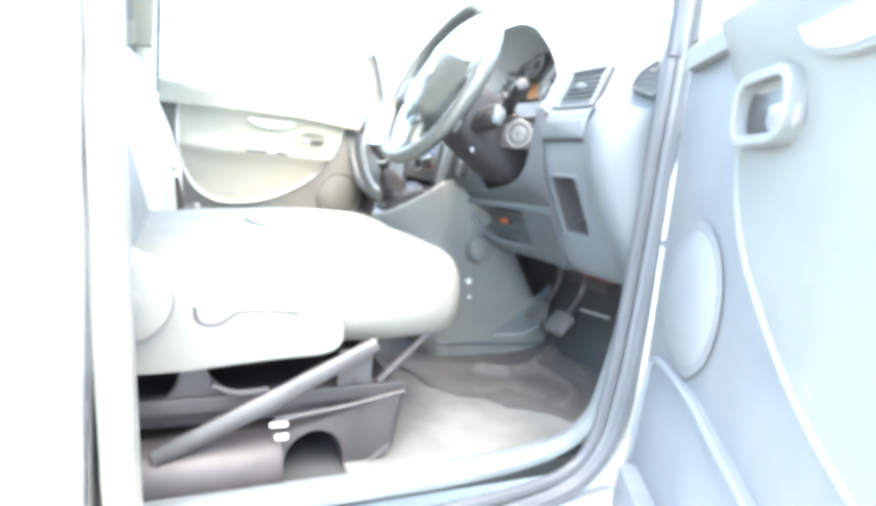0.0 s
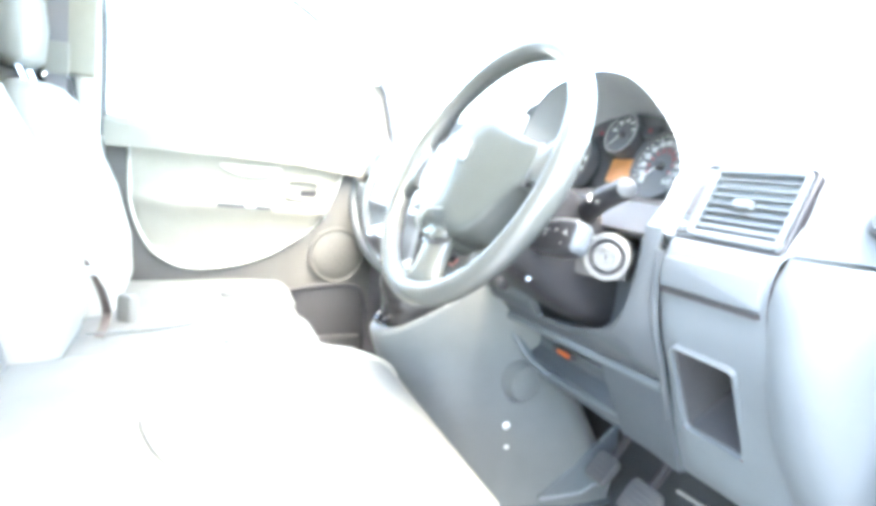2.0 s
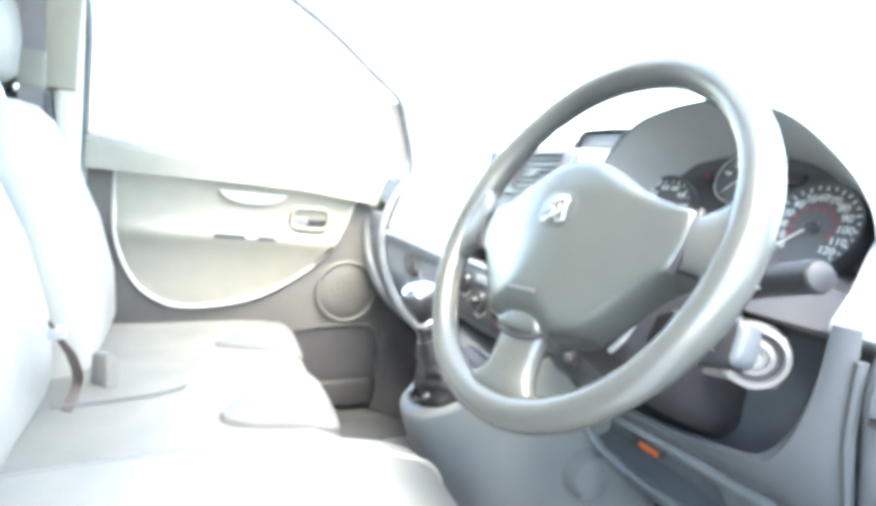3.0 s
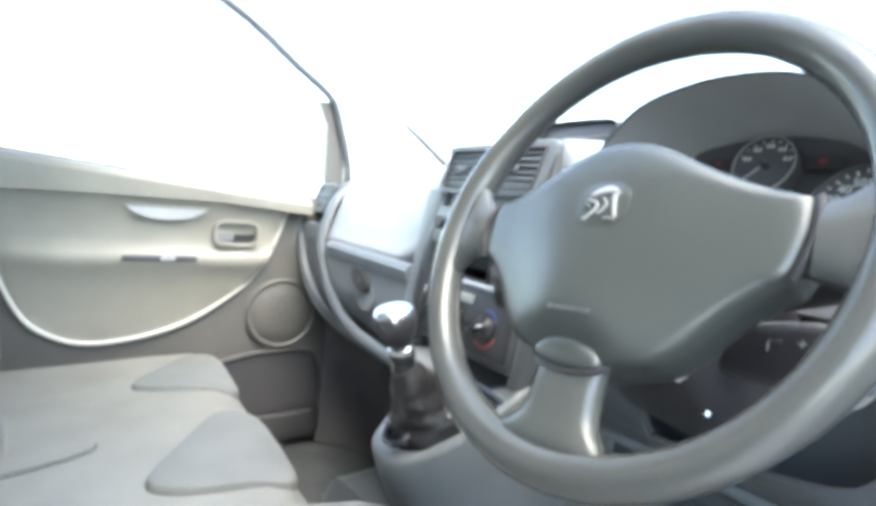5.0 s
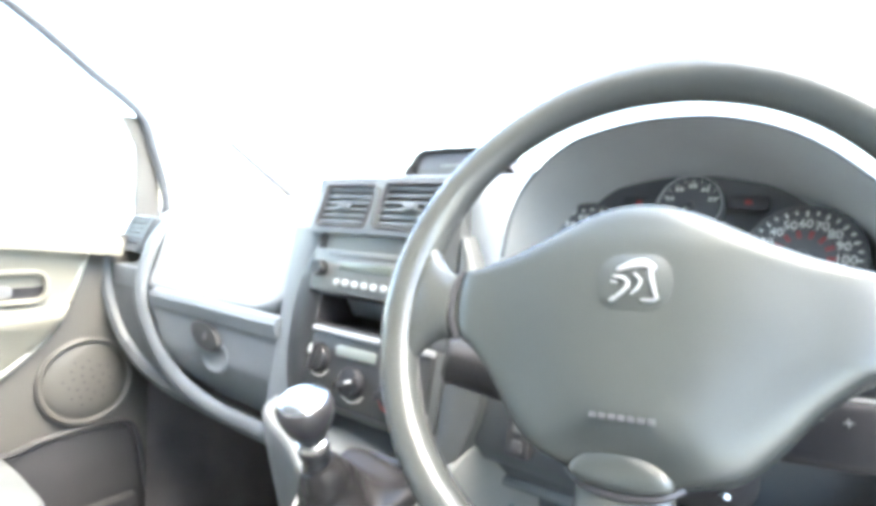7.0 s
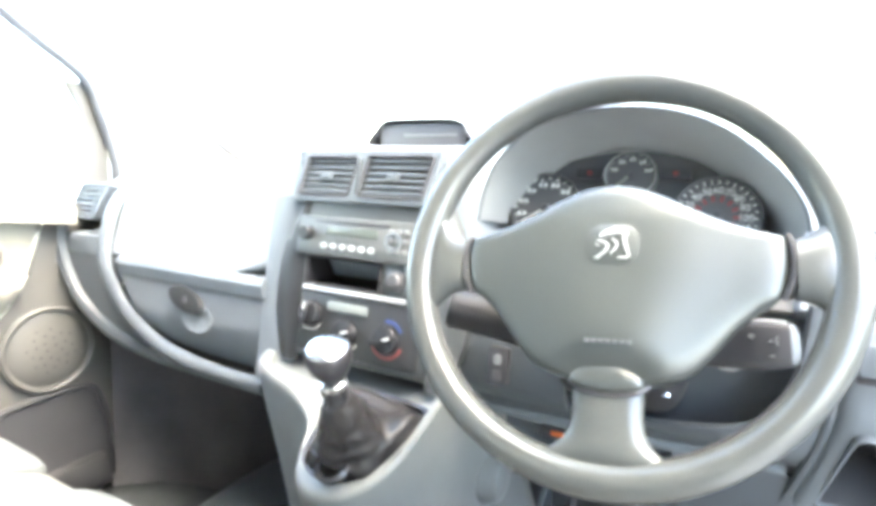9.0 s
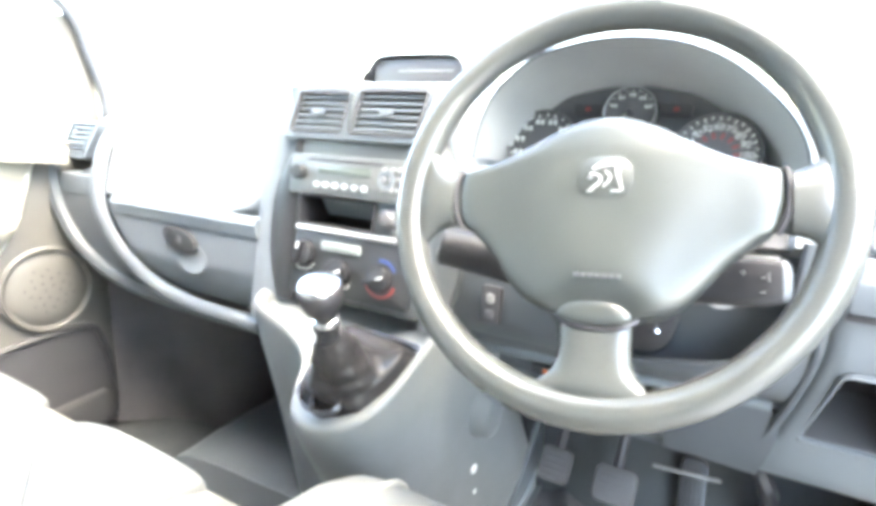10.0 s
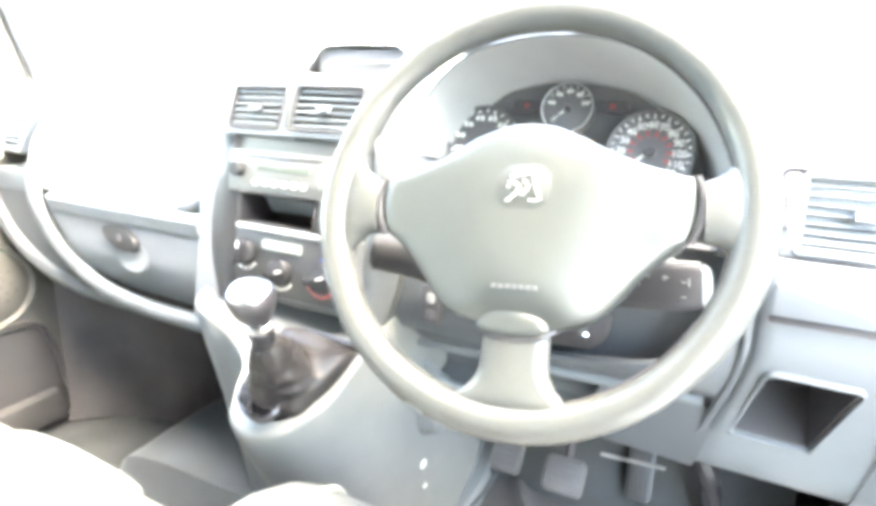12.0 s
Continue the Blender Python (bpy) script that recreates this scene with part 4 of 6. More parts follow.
# binnacle hood and instruments
def binnacle():
    arch = smooth_path([(0.178, 0, 1.262), (0.188, 0, 1.306), (0.207, 0, 1.342), (0.250, 0, 1.378), (0.302, 0, 1.393), (0.350, 0, 1.397), (0.400, 0, 1.392), (0.450, 0, 1.373), (0.498, 0, 1.335), (0.524, 0, 1.300), (0.534, 0, 1.262)], 4)
    c = Vector((0.35, 0, 1.29))
    def ring(k, y, dz=0.0):
        return [Vector((c.x + (p.x - c.x) * k, y + 0.06 * max(0, 1.36 - p.z), c.z + (p.z - c.z) * k + dz)) for p in arch]
    rings = [ring(0.80, 0.272, -0.022), ring(0.83, 0.262, -0.018), ring(0.93, 0.215, -0.004), ring(0.97, 0.192), ring(0.985, 0.186), ring(1.0, 0.182), ring(1.018, 0.188), ring(1.02, 0.21), ring(1.02, 0.30, -0.01), ring(1.01, 0.36, -0.035)]
    bm = loft(rings[4:], closed=False, caps=False)
    bmesh.ops.recalc_face_normals(bm, faces=bm.faces[:])
    hd = part("binnacle_hood", bm, DASH, dash, "arched hood over the instruments", smooth=50)
    part("hood_lining", loft(rings[:5], closed=False, caps=False), HOOD_GLARE, hd, "sloping inside of the hood, glare put into its pale grey", smooth=50)
    pan = [(0.185, 1.24), (0.190, 1.275), (0.216, 1.322), (0.285, 1.345), (0.345, 1.353), (0.410, 1.345), (0.450, 1.335), (0.486, 1.318), (0.506, 1.285), (0.512, 1.24)]
    pan = [(p.x, p.y) for p in smooth_path([(a, b, 0) for a, b in pan], 3)]
    cl = part("instrument_panel", slab(pan + [(0.52, 1.215), (0.18, 1.215)], Matrix(((1, 0, 0, 0), (0, 0, -1, 0.276), (0, 1, 0, 0), (0, 0, 0, 1))), -0.02, 0.006, 0.002), GAUGE, dash, "dark instrument panel")
    part("panel_back", slab([(p.x, p.y) for p in smooth_path([(0.35 + (p.x - 0.35) * 0.84, 1.29 + (p.z - 1.29) * 0.84 - 0.018, 0) for p in arch], 1)], Matrix(((1, 0, 0, 0), (0, 0, -1, 0.285), (0, 1, 0, 0), (0, 0, 0, 1))), -0.02, 0.004, 0.002), HOOD_GLARE, dash)
    floor_ = sheet([[(x, y, z) for y, z in ((0.28, 1.245), (0.23, 1.240), (0.19, 1.232), (0.17, 1.20))] for x in (0.17, 0.35, 0.53)], 0.01)
    part("binnacle_sill", floor_, DARK, dash)
    tilt = (0, 0.34, 1)
    def numeral(word, height):
        """Flat letters of the built-in font, centred, as a mesh."""
        cu = bpy.data.curves.new("word", "FONT")
        cu.body, cu.size, cu.align_x, cu.align_y, cu.extrude = word, height, "CENTER", "CENTER", 0.0004
        ob = bpy.data.objects.new("word", cu)
        me = bpy.data.meshes.new_from_object(ob)
        bpy.data.objects.remove(ob)
        out = bmesh.new()
        out.from_mesh(me)
        bpy.data.meshes.remove(me)
        return out

    def gauge(x, y, z, r, ticks, a0, a1, needle, red):
        m = frame_m((x, y, z), (1, 0, 0), tilt)
        g = part("gauge", lathe([(r * 1.06, -0.015), (r * 1.08, 0.004), (r * 1.03, 0.006), (r, 0.001), (r * 0.98, 0.0), (0, 0.0)], m, 40), GAUGE, cl)
        part("gauge_ring", lathe([(r * 1.075, 0.004), (r * 1.06, 0.0065), (r * 1.03, 0.0062), (r * 1.02, 0.004)], m, 40, True), SILVER if r < 0.04 else GAUGE, g)
        rows = []
        for k in range(ticks):
            a = radians(lerp(a0, a1, k / (ticks - 1)))
            big_ = k % 2 == 0
            mm = m @ Matrix.Rotation(a, 4, "Z") @ Matrix.Translation((r * (0.92 if big_ else 0.94), 0, 0.0014))
            rows.append(box((0, 0, 0), (r * (0.11 if big_ else 0.08), r * 0.035, 0.0008), 0, mm))
            if red and k % 2 == 0:
                word = numeral(str(5 * k), r * 0.25)
                word.transform(m @ Matrix.Translation((r * 0.70 * math.cos(a), r * 0.70 * math.sin(a), 0.0016)))
                rows.append(word)
            elif big_:
                mm = m @ Matrix.Translation((r * 0.74 * math.cos(a), r * 0.74 * math.sin(a), 0.0014))
                for dx in (-0.075, 0.075):
                    rows.append(box((dx * r, 0, 0), (r * 0.09, r * 0.13, 0.0008), 0, mm))
        tagged(part("dial_print", joined(*rows), PRINT, g, "white dial markings"), kind="stuff")
        if red:
            rr = []
            for k in range(10):
                a = radians(lerp(a0 - 20, a1 + 20, k / 9))
                mm = m @ Matrix.Rotation(a, 4, "Z") @ Matrix.Translation((r * 0.48, 0, 0.0012))
                rr.append(box((0, 0, 0), (r * 0.16, r * 0.08, 0.0008), 0, mm))
            tagged(part("dial_print", joined(*rr), RED, g, "red inner scale"), kind="stuff")
        a = radians(needle)
        part("needle", box((r * 0.34, 0, 0.004), (r * 0.95, r * 0.035, 0.0015), 0.0005, m @ Matrix.Rotation(a, 4, "Z"), 1), WHITE, g)
        part("needle_hub", lathe([(r * 0.14, 0.0), (r * 0.14, 0.005), (r * 0.10, 0.007), (0, 0.007)], m, 18), BLACK, g)
    gauge(0.247, 0.248, 1.279, 0.043, 17, 225, -15, 214, False)
    gauge(0.347, 0.258, 1.323, 0.028, 9, 160, 20, 225, False)
    gauge(0.444, 0.243, 1.281, 0.043, 25, 225, -45, 222, True)
    m = frame_m((0.352, 0.262, 1.272), (1, 0, 0), tilt)
    part("trip_display", slab(rrect(0.055, 0.036, 0.004, 4), m, -0.004, 0.002, 0.001), material("amber_display", (0.50, 0.20, 0.06), 0.3, grain=200, bump=0), cl, "amber trip display")
    for x, z in ((0.297, 1.325), (0.397, 1.327)):
        m = frame_m((x, 0.262, z), (1, 0, 0), tilt)
        lt = part("warning_lamp", slab(rrect(0.034, 0.014, 0.003, 4), m, -0.004, 0.002, 0.001), BLACK, cl)
        part("lamp_mark", slab(rrect(0.006, 0.005, 0.001, 3), m, 0.001, 0.003, 0.0003), RED, lt)


binnacle()


# hooded display on the dash top
def pod():
    t = thing("display_pod", (0, 0.37, 1.365), "dark hooded display pod on the dashboard top", "display")
    o = [(-0.112, -0.036), (0.112, -0.036), (0.108, 0.0), (0.092, 0.026), (0.06, 0.035), (-0.055, 0.036), (-0.088, 0.030), (-0.106, 0.008)]
    o = [(p.x, p.y) for p in smooth_path([(a, b, 0) for a, b in o], 4, True)]
    m = frame_m((-0.017, 0.362, 1.384), (1, 0, 0), (0, 0.10, 1)) @ Matrix.Diagonal((0.84, 0.68, 1, 1))
    part("hood", loft([[m @ Vector((x * k, y * k2 + dy, w)) for x, y in o] for k, k2, dy, w in ((0.94, 0.88, 0.0, -0.05), (0.95, 0.90, 0, 0.0), (0.98, 0.97, 0, 0.003), (1.0, 1.0, 0, 0.0), (1.0, 1.0, 0, -0.03), (0.95, 0.8, -0.008, -0.10), (0.8, 0.4, -0.02, -0.16))], caps=True), DARK, t)
    part("screen", slab(rrect(0.196, 0.058, 0.010, 4, 0.0, -0.004), m, -0.030, -0.006, 0.002), DARK, t, "unlit smoked screen")
    part("screen_edge", slab(rrect(0.120, 0.0035, 0.001, 3, 0.020, -0.003), m, -0.007, -0.0045, 0.0005), CREAM, t, "thin pale edge")


pod()


# ---- centre stack ----
SV = Vector((0, 0.17, 1)).normalized()
STACK = frame_m((0, 0.178, 1.283), (1, 0, 0), SV)


def sz(z):
    """Height z on the stack's face as its second coordinate."""
    return (z - 1.283) / SV.z


def stack():
    face = material("stack_plastic", (0.075, 0.080, 0.082), 0.4, grain=900, bump=0.25)
    t = thing("centre_stack", (0, 0.2, 1.06), "dark grey centre console with vents, radio and heater", "console")
    face_bits = [[(-0.122, sz(1.348)), (0.128, sz(1.350)), (0.132, sz(1.25)), (0.134, sz(1.198)), (-0.086, sz(1.198)), (-0.094, sz(1.26))],
                 [(0.0535, sz(1.198)), (0.134, sz(1.198)), (0.135, sz(1.1545)), (0.0535, sz(1.1545))],
                 [(-0.086, sz(1.198)), (-0.0805, sz(1.198)), (-0.0805, sz(1.1545)), (-0.085, sz(1.1545))],
                 [(-0.085, sz(1.1545)), (0.135, sz(1.1545)), (0.132, sz(1.055)), (-0.084, sz(1.055))]]
    part("face", joined(*[slab(o, STACK, -0.05, -0.001, 0.002) for o in face_bits]), face, t)
    # pale bezel that carries the two vents
    for x, w, h, zc in ((-0.054, 0.094, 0.058, 1.311), (0.060, 0.108, 0.060, 1.312)):
        part("vent_bezel", hollow(rrect(w + 0.018, 0.076, 0.008, 4), rrect(w - 0.002, h - 0.002, 0.006, 4), STACK @ Matrix.Translation((x, sz(zc), 0)) @ Matrix(((1, 0.26, 0, 0), (0, 1, 0, 0), (0, 0, 1, 0), (0, 0, 0, 1))), -0.006, 0.006, 0.002), DASH, t, "grey vent surround")
        louvre_vent(t, STACK @ Matrix.Translation((x, sz(zc), 0.0045)) @ Matrix(((1, 0.26, 0, 0), (0, 1, 0, 0), (0, 0, 1, 0), (0, 0, 0, 1))), w, h, 6, "vent", 0.004, DARK, DASH, True, 0.0045)
    part("bezel_divider", slab(rrect(0.010, 0.05, 0.003, 3, 0.0015, sz(1.311)), STACK, 0.002, 0.009, 0.002), face, t)
    # radio
    r = part("radio", slab(rrect(0.200, 0.056, 0.004, 4, 0.002, sz(1.226)), STACK, -0.004, 0.007, 0.002), material("radio_face", (0.095, 0.100, 0.098), 0.35, grain=900, bump=0.15), t, "grey car radio")
    part("cd_slot", slab(rrect(0.130, 0.0035, 0.001, 3, -0.002, sz(1.247)), STACK, 0.006, 0.0076, 0.0004), BLACK, r)
    part("radio_display", slab(rrect(0.090, 0.012, 0.002, 3, 0.0, sz(1.234)), STACK, 0.006, 0.008, 0.0005), DISPLAY, r)
    for k in range(6):
        part("radio_button", slab(rrect(0.0100, 0.0085, 0.003, 4, -0.046 + 0.0165 * k, sz(1.2125)), STACK, 0.006, 0.0095, 0.001), SILVER, r)
    for x in (0.066, 0.078, 0.090):
        for z in (1.215, 1.229, 1.241):
            part("radio_button", slab(rrect(0.008, 0.006, 0.002, 3, x, sz(z)), STACK, 0.006, 0.0088, 0.0008), CREAM if (x + z) * 1000 % 2 > 1 else DARK, r)
    part("volume_knob", lathe([(0.0105, 0.0), (0.0105, 0.010), (0.009, 0.012), (0, 0.012)], STACK @ Matrix.Translation((-0.078, sz(1.228), 0.006)), 20), STACK_BLACK, r)
    part("tuning_ring", lathe([(0.013, 0.0), (0.013, 0.003), (0.009, 0.003), (0.008, 0.001), (0.0, 0.001)], STACK @ Matrix.Translation((0.070, sz(1.227), 0.006)), 20), DASH, r)
    # open shelf
    o = rrect(0.134, 0.044, 0.005, 4, -0.0135, sz(1.176))
    sh = part("shelf", hollow(o, shrink(o, 0.0035), STACK, -0.075, 0.003), MATT, t, "black open shelf")
    part("shelf_back", slab(shrink(o, 0.003), STACK, -0.080, -0.073, 0.001), MATT, sh)
    part("lighter_socket", lathe([(0.014, 0.0), (0.014, 0.006), (0.0105, 0.007), (0.010, 0.002), (0, 0.002)], STACK @ Matrix.Translation((0.078, sz(1.177), 0.0)), 24), DARK, t)
    part("socket_cap", lathe([(0.0105, 0.002), (0.0105, 0.009), (0.008, 0.012), (0, 0.0125)], STACK @ Matrix.Translation((0.078, sz(1.177), 0.0)), 20), DARK, t)
    # heater panel
    hp = part("heater_panel", slab(rrect(0.202, 0.088, 0.006, 4, 0.022, sz(1.107)), STACK, -0.004, 0.005, 0.003), STACK_BLACK, t, "black heater control panel")
    part("heater_trim", slab(rrect(0.200, 0.007, 0.002, 3, 0.022, sz(1.1515)), STACK, 0.0, 0.0075, 0.002), SILVER, hp)
    part("hazard_strip", slab(rrect(0.068, 0.013, 0.003, 4, 0.006, sz(1.131)), STACK, 0.004, 0.0075, 0.001), material("button_grey", (0.20, 0.22, 0.21), 0.4, grain=600, bump=0.1), hp, "pale button strip")
    for x, z in ((-0.058, 1.117), (0.008, 1.098), (0.076, 1.100)):
        mm = STACK @ Matrix.Translation((x, sz(z), 0.004))
        k = part("heater_knob", lathe([(0.0185, 0.0), (0.0185, 0.008), (0.017, 0.011), (0.010, 0.012), (0, 0.012)], mm, 28), GLOSS, hp)
        part("knob_grip", box((0, 0, 0.015), (0.034, 0.009, 0.010), 0.003, mm @ Matrix.Rotation(radians(20 if x > 0 else 80), 4, "Z")), GLOSS, k)
        part("knob_mark", box((0.011, 0, 0.0203), (0.010, 0.002, 0.001), 0.0, mm @ Matrix.Rotation(radians(20 if x > 0 else 80), 4, "Z")), WHITE, k)
        for a0, a1, mat in (((200, 340, RED), (30, 100, BLUE)) if x > 0.05 else ((215, 325, WHITE),)):
            rows = [[mm @ Vector((rr * math.cos(radians(lerp(a0, a1, j / 12))), rr * math.sin(radians(lerp(a0, a1, j / 12))), 0.0016)) for rr in ((0.0225, 0.0265) if x > 0.05 else (0.023, 0.0245))] for j in range(13)]
            part("scale", sheet(rows, 0.0006), mat, hp)
    # curved cheeks beside the face
    for s, x0 in ((-1, -0.082), (1, 0.134)):
        rows = []
        for z, dx, w in ((1.045, 0.0, 0.030), (1.067, 0.0, 0.038), (1.09, 0.0, 0.046), (1.112, 0.0, 0.051), (1.15, 0.0, 0.053), (1.187, -0.001, 0.050), (1.21, -0.002, 0.044), (1.235, -0.003, 0.033), (1.262, -0.004, 0.016), (1.282, -0.006, 0.003)):
            y = 0.178 - (1.283 - z) * 0.17
            xb = x0 + (dx if s < 0 else -dx * 0.3)
            rows.append([(xb, y + 0.004, z), (xb + s * w * 0.2, y - 0.003, z), (xb + s * w * 0.6, y - 0.004, z), (xb + s * w, y + 0.002, z), (xb + s * w * 1.02, y + 0.05, z)])
        bm = sheet(rows, 0.004)
        part("cheek", bm, STACK_BLACK if s < 0 else face, t, "dark curved cheek" if s < 0 else "", smooth=60)
    rows = []
    for z, x in ((1.000, -0.104), (1.045, -0.110), (1.067, -0.118), (1.112, -0.136), (1.15, -0.139), (1.187, -0.134), (1.235, -0.118), (1.28, -0.100)):
        y = 0.178 - (1.283 - z) * 0.17
        rows.append([(x + 0.012, y + 0.012, z), (x, y + 0.006, z), (lerp(x, -0.168, 0.6), y + 0.005, z), (-0.170, y + 0.010, z), (-0.176, y + 0.06, z)])
    part("cheek_trim", sheet(rows, 0.005), DASH, t, "grey edge trim", smooth=60)


stack()


# ---- console tower with the gear lever ----
def tower():
    t = thing("gear_console", (0.05, 0.2, 0.60), "grey plastic gear lever tower on the cab floor", "console")
    top = [(0.078, 0.000, 0.955), (0.122, 0.012, 0.963), (0.152, 0.048, 0.987), (0.165, 0.105, 1.022), (0.171, 0.165, 1.058), (0.172, 0.26, 1.062), (-0.150, 0.26, 1.060), (-0.150, 0.165, 1.050), (-0.136, 0.118, 1.039), (-0.100, 0.099, 1.031), (-0.042, 0.086, 1.020), (0.006, 0.066, 0.998), (0.022, 0.034, 0.972), (0.042, 0.008, 0.958)]
    bot = [(0.075, 0.150), (0.110, 0.153), (0.145, 0.162), (0.176, 0.185), (0.184, 0.24), (0.186, 0.52), (-0.150, 0.52), (-0.146, 0.30), (-0.136, 0.225), (-0.104, 0.185), (-0.042, 0.172), (0.004, 0.166), (0.024, 0.158), (0.045, 0.152)]
    T = smooth_path(top, 5, True)
    B = smooth_path([(x, y, 0.600) for x, y in bot], 5, True)
    rings = []
    for k, bul in ((0.0, 0), (0.03, 0), (0.15, 0.1), (0.35, 0.30), (0.55, 0.52), (0.72, 0.72), (0.85, 0.88), (0.93, 0.96), (0.985, 1.0)):
        rings.append([Vector((lerp(b.x, a.x, bul), lerp(b.y, a.y, bul), lerp(b.z, a.z, k))) for a, b in zip(T, B)])
    c = Vector((0.06, 0.14, 1.025))
    rings.append([a for a in T])
    rings.append([lerp(a, c, 0.03) + Vector((0, 0.0, 0.004)) for a in T])
    rings.append([lerp(a, c, 0.10) + Vector((0, 0.0, 0.003)) for a in T])
    rings.append([lerp(a, c, 0.13) + Vector((0, 0.002, -0.006)) for a in T])
    rings.append([lerp(a, c, 0.6) + Vector((0, 0.002, -0.008)) for a in T])
    part("tower_body", loft(rings), CONSOLE, t, smooth=45)
    # base skirt, screws
    part("base_flange", tube([p + Vector((0, 0, 0.040)) for p in B], 0.006, 8, closed=True), DASH_SHADED, t)
    for y, z, w in ((0.235, 0.806, 0.0085), (0.240, 0.765, 0.0055)):
        part("screw_cap", lathe([(w, -0.004), (w, 0.001), (w * 0.7, 0.003), (0, 0.0035)], frame_m((0.1815, y, z), (0, 1, 0), (0, 0, 1)), 14), WHITE, t, "white screw cap")
    part("tunnel_boss", dome(oval(0.072, 0.084, 20), frame_m((0.172, 0.248, 0.893), (0, 1, 0), (0, 0, 1)), [(1.0, 0.0), (0.95, 0.018), (0.75, 0.034), (0.3, 0.040)]), CONSOLE, t)
    part("panel_seam", tube([(-0.093, 0.112, 0.950), (-0.030, 0.101, 0.938)], 0.0018, 6), DASH, t, "thin pale joint line")
    # recessed plate and gaiter
    u = Vector((1, 0, 0))
    v = Vector((0, 0.16, 0.100)).normalized()
    g = frame_m((0.080, 0.090, 1.003), u, v)
    o = [(-0.048, -0.075), (0.048, -0.078), (0.075, -0.020), (0.082, 0.028), (0.056, 0.048), (-0.045, 0.046), (-0.058, 0.010)]
    o = [(p.x, p.y) for p in smooth_path([(a, b, 0) for a, b in o], 4, True)]
    part("gaiter_rim", hollow(o, shrink(o, 0.008), g, -0.012, 0.006, 0.002), GLOSS, t, "gloss black gaiter rim")
    base = Vector((0.080, 0.090, 1.003))
    tipc = Vector((0.098, 0.014, 1.068))
    seg = 48
    rings = []
    ib = shrink(o, 0.009)
    angle0 = math.atan2(ib[0][1], ib[0][0])
    for k in range(25):
        f = k / 24
        cpos = lerp(Vector((0.092, 0.050, 1.005)), tipc, max(0.0, (f - 0.14) / 0.86))
        grip = float(np.interp(f, (0, 0.05, 0.10, 0.17, 0.26), (0.0, 0.22, 0.55, 0.88, 1.0)))
        rad = float(np.interp(f, (0.1, 0.2, 0.32, 0.5, 0.7, 0.88, 0.95, 1.0), (0.050, 0.042, 0.036, 0.031, 0.027, 0.022, 0.018, 0.016)))
        ring = []
        for j in range(seg):
            a = 2 * math.pi * j / seg
            i = ((a - angle0) % (2 * math.pi)) / (2 * math.pi) * len(ib)
            p0, p1 = ib[int(i) % len(ib)], ib[(int(i) + 1) % len(ib)]
            flat_p = base + u * lerp(p0[0], p1[0], i % 1) + v * lerp(p0[1], p1[1], i % 1)
            crease = 1 + 0.07 * math.sin(9 * f * math.pi + 1.7 * math.sin(2 * a + 0.6)) * min(1, 3 * f) * (1 - f) + 0.07 * math.sin(3 * a + 6 * f) * (1 - f) + 0.10 * noise.noise((2.2 * math.cos(a), 2.2 * math.sin(a), 7 * f))
            col_p = cpos + u * rad * crease * math.cos(a) + v * rad * crease * math.sin(a)
            ring.append(lerp(flat_p, col_p, grip) + Vector((0, 0, 0.012 * math.sin(math.pi * grip) * (1 + 0.5 * math.sin(3 * a + 1)))))
        rings.append(ring)
    part("gaiter", loft(rings), LEATHER, t, "creased black leather gaiter", smooth=60)
    ax = (Vector((0.106, -0.010, 1.134)) - tipc).normalized()
    m = frame_m(tipc, Vector((1, 0, 0)) - ax * ax.x, ax.cross(Vector((1, 0, 0)) - ax * ax.x))
    part("lever_collar", lathe([(0.014, -0.012), (0.0155, -0.004), (0.013, 0.0), (0.0125, 0.010), (0.015, 0.013), (0.015, 0.019), (0.0115, 0.022)], m, 24), GLOSS, t)
    part("chrome_ring", lathe([(0.0125, 0.020), (0.0145, 0.022), (0.0145, 0.027), (0.012, 0.029)], m, 24), CHROME, t, "chrome ring")
    kn = part("gear_knob", lathe([(0.011, 0.026), (0.0145, 0.034), (0.0205, 0.044), (0.0245, 0.056), (0.0255, 0.064), (0.0245, 0.070), (0.0230, 0.072)], m, 32), BLACK, t, "black gear knob")
    part("knob_cap", lathe([(0.0232, 0.0705), (0.0215, 0.0745), (0.014, 0.078), (0.006, 0.0793), (0, 0.0795)], m, 32), CHROME, kn, "polished chrome cap")
    part("base_ring", lathe([(0.022, -0.004), (0.0235, 0.003), (0.020, 0.007), (0.016, 0.004), (0.016, -0.004)], frame_m((0.090, 0.020, 0.985), u, v), 24, True), GLOSS, t, "round moulded ring")


tower()


# ---- steering wheel and column ----
WC = Vector((0.3825, 0.0100, 1.2515))
wp, wy = radians(24.6), 0.06
WN = Vector((math.sin(wy) * math.cos(wp), -math.cos(wy) * math.cos(wp), math.sin(wp)))
WU = Vector((0, 0, 1)).cross(WN).normalized()
WM = frame_m(WC, WU, WN.cross(WU))
WR = WM @ Matrix.Translation((0.005, 0.002, 0)) @ Matrix.Rotation(radians(5.2), 4, "Z")


